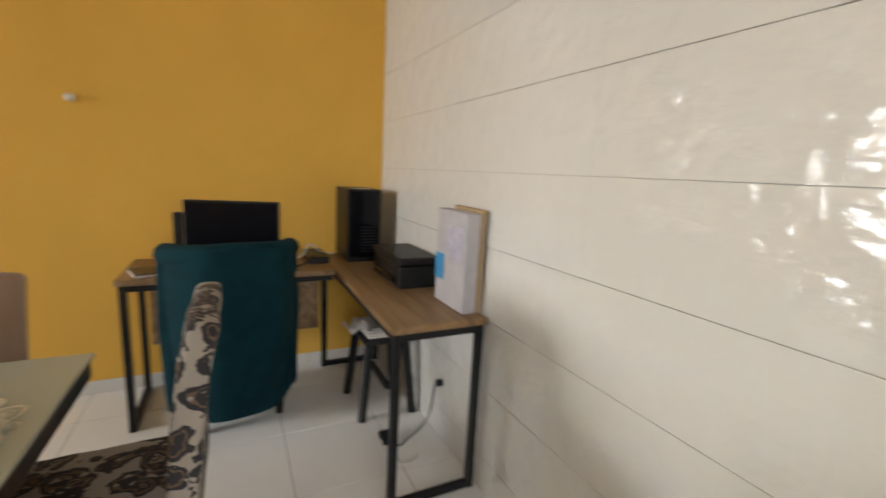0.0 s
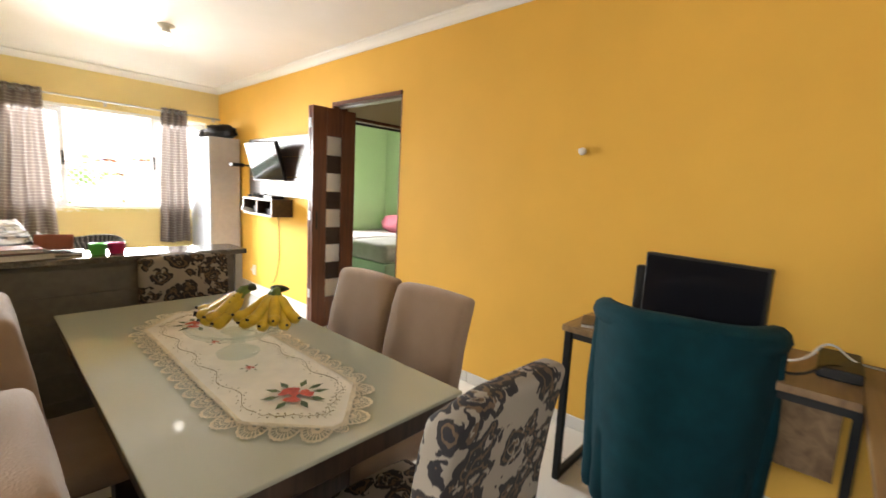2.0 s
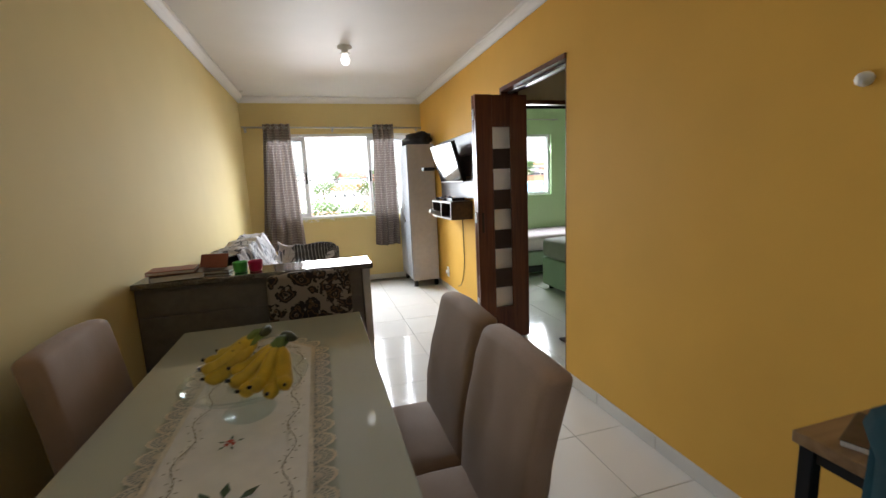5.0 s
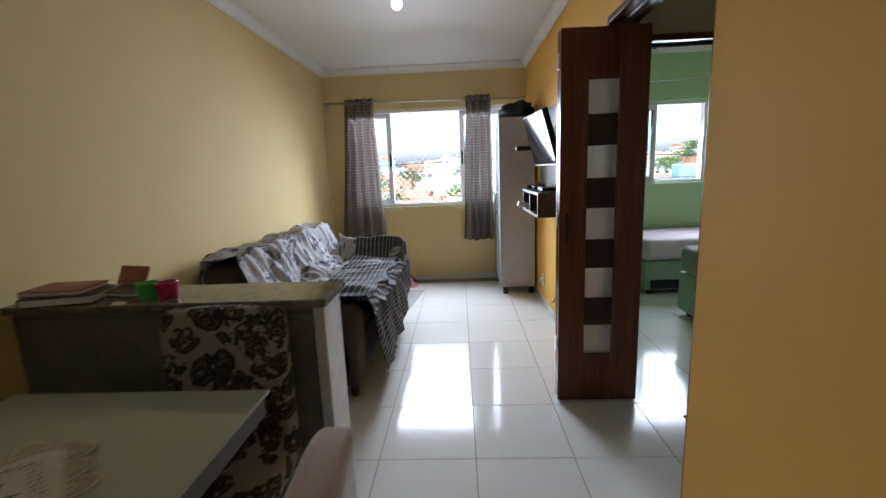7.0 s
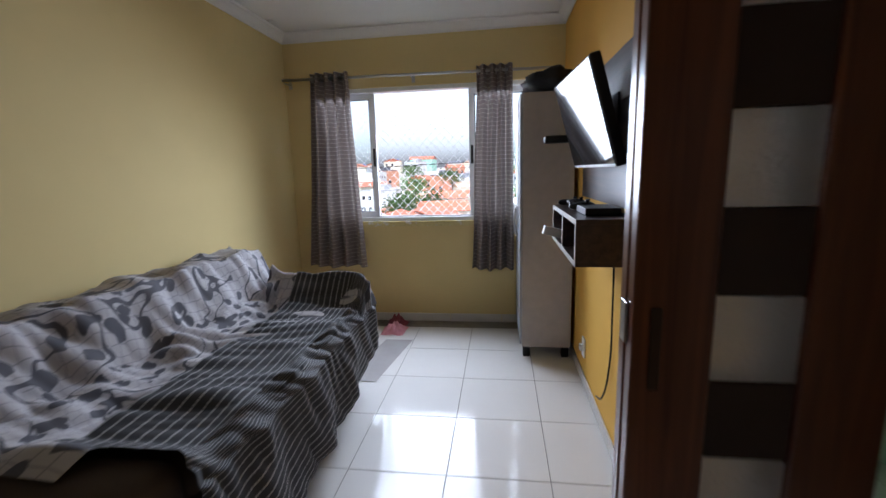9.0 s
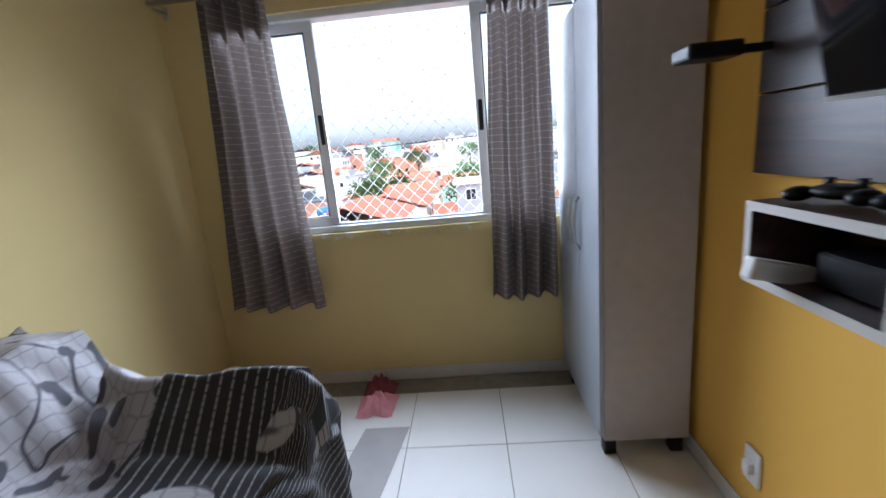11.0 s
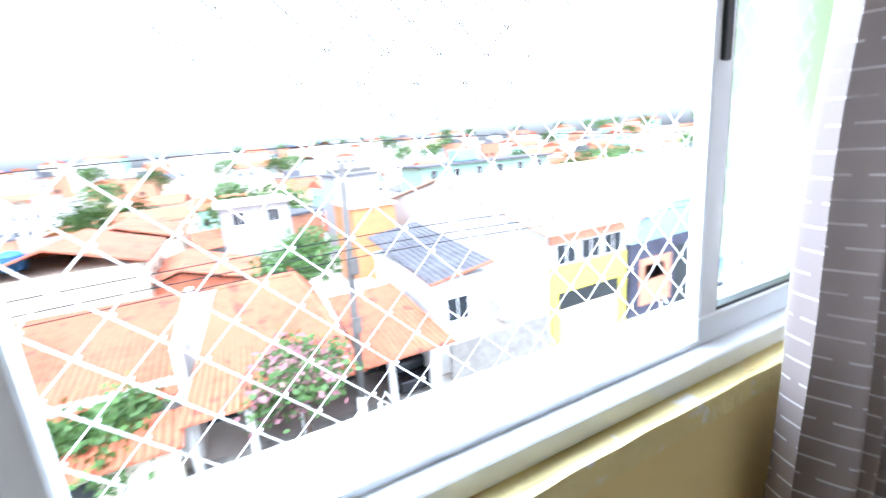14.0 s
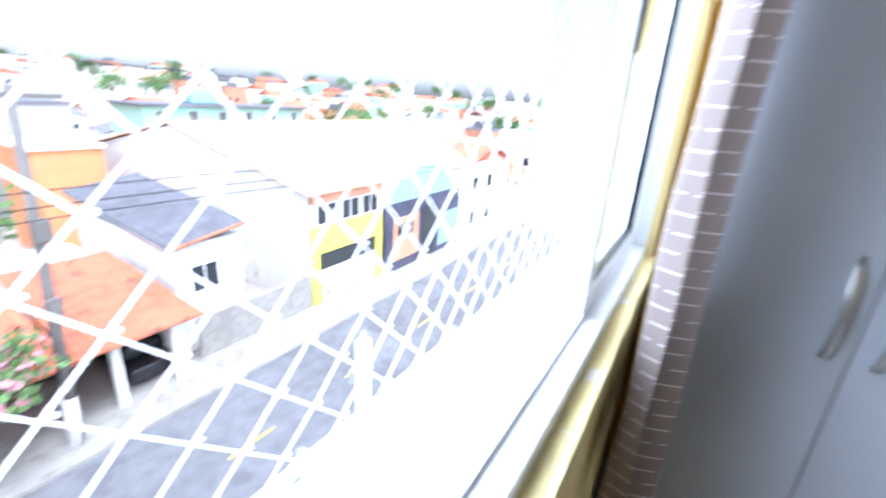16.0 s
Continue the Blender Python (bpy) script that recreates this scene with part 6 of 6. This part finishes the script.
def town_house(mat_wall, mat_roof, w, d, h, roof, seed):
    """A plain town house: walls, roof or parapet, windows, sometimes a tank."""
    r = random.Random(seed)
    e = thing("town_house", Matrix.Translation((0, -4000, 0)), "plain rendered town house on the hillside", "house", "houses of the town")
    wall_box(e, (-w / 2, -d / 2, -4, w / 2, d / 2, h), mat_wall)
    bm = nb()
    if roof == "gable":
        gable(bm, -w / 2, -d / 2, w / 2, d / 2, h, h + w * 0.17, 'y', 0.3)
        v = [bm.verts.new(p) for p in ((-w / 2, -d / 2, h), (w / 2, -d / 2, h), (0, -d / 2, h + w * 0.15))]
        bm.faces.new(v)
    elif roof == "side":
        gable(bm, -w / 2, -d / 2, w / 2, d / 2, h, h + d * 0.17, 'x', 0.3)
        for sx in (-1, 1):
            v = [bm.verts.new(p) for p in ((sx * w / 2, -d / 2, h), (sx * w / 2, d / 2, h), (sx * w / 2, 0, h + d * 0.15))]
            bm.faces.new(v)
    else:
        box(bm, -w / 2 - 0.1, -d / 2 - 0.1, h, w / 2 + 0.1, d / 2 + 0.1, h + 0.25)
        box(bm, -w / 4, 0, h + 0.25, w / 5, d / 3, h + 1.6)
    solid("roof", bm, mat_roof, parent=e)
    bm = nb()
    for f in range(max(1, int(h / 2.8))):
        for k in range(2 + r.randrange(2)):
            x = -w / 2 + w * (k + 0.5) / 3 + r.uniform(-0.2, 0.2)
            z = 1.0 + f * 2.8
            if z + 1.1 < h:
                box(bm, x - 0.5, -d / 2 - 0.04, z, x + 0.5, -d / 2 + 0.02, z + 1.0)
                box(bm, -w / 2 - 0.04, -d / 4 + k * d / 3 - 0.4, z, -w / 2 + 0.02, -d / 4 + k * d / 3 + 0.4, z + 1.0)
    tagged(solid("windows", bm, M_DARKWIN, parent=e), kind="stuff")
    if r.random() < 0.4:
        bm = nb(); lathe(bm, [(0.55, 0), (0.65, 0.8), (0.5, 0.95), (0.2, 1.05)], 12, (w / 4, d / 4, h + (0.25 if roof == "flat" else 0.3)))
        solid("water_tank", bm, M_WATER, parent=e)
    return e


kinds = [town_house(*k) for k in ((M_HWHITE, M_ROOFO, 7, 9, 3.2, "side", 1), (M_HCREAM, M_ROOFO, 8, 8, 5.8, "gable", 2), (M_HWHITE, M_HGREY, 7, 8, 6.0, "flat", 3), (M_HBRICK, M_ROOFG, 7, 9, 5.5, "flat", 4), (M_HWHITE, M_ROOFG, 9, 8, 3.4, "side", 5), (M_HGREEN, M_ROOFO, 7, 9, 6.0, "side", 6), (M_HGREY, M_ROOFO, 8, 10, 3.3, "gable", 7), (M_HCREAM, M_ROOFP, 8, 9, 3.2, "side", 8), (M_HBRICK, M_ROOFO, 7, 8, 3.4, "side", 9))]
placed = []
spots = []
for k in range(9):
    spots.append((35.5 + k * 9.4, 26 + rnd.uniform(-0.4, 0.4)))
for k in range(8):
    spots.append((42 + k * 11, 9.5 - 4))
for x, y in ((-7, 38), (-1.5, 38.5), (-17, 33), (-27, 26), (-24, 40), (-6, 49), (48, 40), (58, 42), (-16, 52)):
    spots.append((x, y))
while len(spots) < 240:
    a, r = rnd.uniform(-0.95, 1.35), 56 + 260 * rnd.random() ** 1.35
    x, y = r * math.sin(a), r * math.cos(a)
    if y < 27 or any((x - p) ** 2 + (y - q) ** 2 < (7.5 + r * 0.012) ** 2 for p, q in spots):
        if rnd.random() < 0.97:
            continue
    spots.append((x, y))
used = set()
for x, y in spots:
    i = rnd.randrange(len(kinds))
    m = Matrix.Translation((x, y, hill(x, y))) @ Euler((0, 0, rnd.choice((0, 0, 1.57, 3.14)) + (rnd.uniform(-0.5, 0.5) if y > 55 else 0))).to_matrix().to_4x4()
    if i not in used:
        kinds[i].matrix_basis = m
        used.add(i)
    else:
        copy_thing(kinds[i], m)


def tree(m, height, crown, seed, mats, label, count=900, name="tree"):
    """A tree: tapered trunk, limbs and a crown of many small leaves in uneven clumps."""
    r = random.Random(seed)
    t = thing(name, m, label, "tree", "trees of the town")
    bm = nb()
    tube(bm, [(0, 0, -0.3), (0.05, 0.02, height * 0.3), (-0.04, 0.05, height * 0.55)], height * 0.035, 8, height * 0.02)
    tips = []
    for k in range(7):
        a = k * 0.9 + r.random()
        e = Vector((math.cos(a) * crown * r.uniform(0.4, 0.75), math.sin(a) * crown * r.uniform(0.4, 0.75), height * r.uniform(0.6, 0.92)))
        tube(bm, [(0, 0.03, height * 0.45), e * 0.5 + Vector((0, 0, height * 0.27)), e], height * 0.014, 5, height * 0.004)
        tips.append(e)
    tips.append(Vector((0, 0, height * 0.85)))
    solid("trunk", bm, M_BARK, parent=t)
    bms = [nb() for _ in mats]
    for k in range(count):
        c = r.choice(tips)
        d = Vector((r.gauss(0, 1), r.gauss(0, 1), r.gauss(0, 0.8))) * crown * 0.24
        p = c + d
        s = crown * r.uniform(0.05, 0.10)
        u = Vector((r.gauss(0, 1), r.gauss(0, 1), r.gauss(0, 1))).normalized()
        w = u.orthogonal().normalized()
        bm = bms[0 if r.random() < 0.62 or len(mats) == 1 or p.z < height * 0.5 else 1]
        bm.faces.new([bm.verts.new(q) for q in (p - u * s, p + w * s * 0.6, p + u * s, p - w * s * 0.6)])
    for bm, mt in zip(bms, mats):
        tagged(solid("leaves", bm, mt, parent=t), kind="stuff")
    return t


tree(Matrix.Translation((2.75, 20.2, G + 0.15)), 4.3, 1.8, 3, (M_LEAF, M_BLOSSOM), "small street tree with pink blossom", 2200, "blossom_tree")
tree(Matrix.Translation((-3.4, 21.6, G)), 3.3, 1.9, 5, (M_LEAF,), "dense green shrub tree by the gate", 2000)
tree(Matrix.Translation((5.2, 33.0, G)), 6.4, 2.4, 7, (M_LEAF,), "green tree behind the carport house", 1800)
far = tree(Matrix.Translation((8, 66, hill(8, 66))), 8.0, 4.2, 9, (M_LEAF,), "broad green tree among the houses", 700)
for k in range(75):
    a = rnd.uniform(-0.95, 1.35)
    r = rnd.choice((rnd.uniform(55, 160), rnd.uniform(180, 330), rnd.uniform(250, 330)))
    x, y = r * math.sin(a), r * math.cos(a)
    if y < 30:
        continue
    s = rnd.uniform(0.6, 1.15)
    copy_thing(far, Matrix.Translation((x, y, hill(x, y))) @ Euler((0, 0, rnd.random() * 6)).to_matrix().to_4x4())

# utility pole with crossarm and wires
up = thing("utility_pole", Matrix.Translation((4.75, 20.3, G + 0.15)), "concrete utility pole with a crossarm and wires", "utility pole")
bm = nb(); tube(bm, [(0, 0, -0.3), (0.25, 0, 5), (0.5, 0, 10.2)], 0.17, 10, 0.10); solid("shaft", bm, M_POLE, parent=up, smooth=True)
bm = nb(); tube(bm, [(0, 0, 0.0), (0.08, 0, 1.6)], 0.178, 10, 0.172); tagged(solid("painted_base", bm, M_HWHITE, parent=up, smooth=True), "white painted base")
for nm, q in (("crossarm", (0.0, -0.05, 9.9, 1.5, 0.05, 10.02, 0.01)), ("junction_box", (0.1, -0.26, 4.2, 0.4, -0.12, 4.8, 0.02)), ("transformer", (0.2, -0.42, 6.4, 0.55, -0.12, 7.0, 0.05))):
    bm = nb(); box(bm, *q); solid(nm, bm, M_POLE, parent=up)
for x in (0.1, 0.6, 1.1, 1.45):
    bm = nb(); lathe(bm, [(0.05, 0), (0.06, 0.08), (0.03, 0.16)], 8, (x, 0, 10.03)); solid("insulator", bm, M_HGREY, parent=up)
for k, (y, z) in enumerate(((20.0, 1.7), (19.8, -1.4), (19.8, -1.8), (19.75, -2.1))):
    cable("street_wire", [(-60, y, z + 0.3), (-28, y, z - 0.9), (6.0, y, z), (30, y, z - 0.8), (55, y, z)], 0.018, M_BLACK, "black overhead street wire")
np_ = thing("concrete_post", Matrix.Translation((8.7, 12.45, G + 0.12)), "pale concrete post with a meter box by the street", "post")
bm = nb(); box(bm, -0.16, -0.16, 0, 0.16, 0.16, 4.6, 0.03, 2); solid("shaft", bm, M_HWHITE, parent=np_)
bm = nb(); lathe(bm, [(0.10, 4.6), (0.12, 4.66), (0.05, 4.85)], 10); solid("cap", bm, M_HGREY, parent=np_)
bm = nb(); box(bm, -0.42, -0.1, 3.5, -0.17, 0.12, 3.9, 0.02); solid("meter_box", bm, M_HGREY, parent=np_)

# ---- tiles of the floor and of the south wall ----
P = 0.455
fl = tagged(solid("floor", box(nb(), -1.85, YB - 0.16, -0.16, 6.0, YE + 0.17, -0.003), M_GROUT), "glossy white square floor tiles with thin grey joints", "floor", kind="structure")
bm = nb(); box(bm, -P / 2 + 0.0018, -P / 2 + 0.0018, -0.012, P / 2 - 0.0018, P / 2 - 0.0018, 0.0, 0.0012)
first = solid("tile", bm, M_TILE, parent=fl, at=Matrix.Translation((2.2 + P / 2, 2.77 + P / 2, 0)))
for i in range(-9, 9):
    for j in range(-8, 8):
        x, y = 2.2 + P * (i + 0.5), 2.77 + P * (j + 0.5)
        if (i, j) == (0, 0) or x < -1.9 or x > 5.9 or y > 6.15 or y < -1.0 or (x < 0.3 and y > 2.3) or (x > 3.2 and y < 2.0):
            continue
        t = new("tile", first.data)
        t.parent = fl
        t.matrix_basis = Matrix.Translation((x, y, 0.0004 * noise.noise(Vector((x * 3, y * 3, 1))))) @ Euler((0.0009 * noise.noise(Vector((x * 7, y * 5, 0))), 0.0009 * noise.noise(Vector((x * 5, y * 7, 4))), 0)).to_matrix().to_4x4()
south = bpy.data.objects["wall_south"]
TW, TH = 0.62, 0.29
bm = nb(); box(bm, 0.0001, -0.011, 0.0008, TW - 0.0001, 0, TH - 0.0008, 0.0009)
wt = None
for i in range(-2, 8):
    for j in range(9):
        x, z = XR - 0.004 - TW * (i + 1), -0.14 + TH * j
        if x + TW < -1.8 or z + TH > ZC + 0.2 or i < 0:
            continue
        if wt is None:
            wt = solid("tile", bm, M_WTILE, parent=south, at=Matrix.Translation((x, YB, z)))
            continue
        t = new("tile", wt.data)
        t.parent = south
        t.matrix_basis = Matrix.Translation((x, YB, z)) @ Euler((0.002 * noise.noise(Vector((x * 3, z * 3, 1))), 0, 0.002 * noise.noise(Vector((x * 3, z * 3, 5))))).to_matrix().to_4x4()
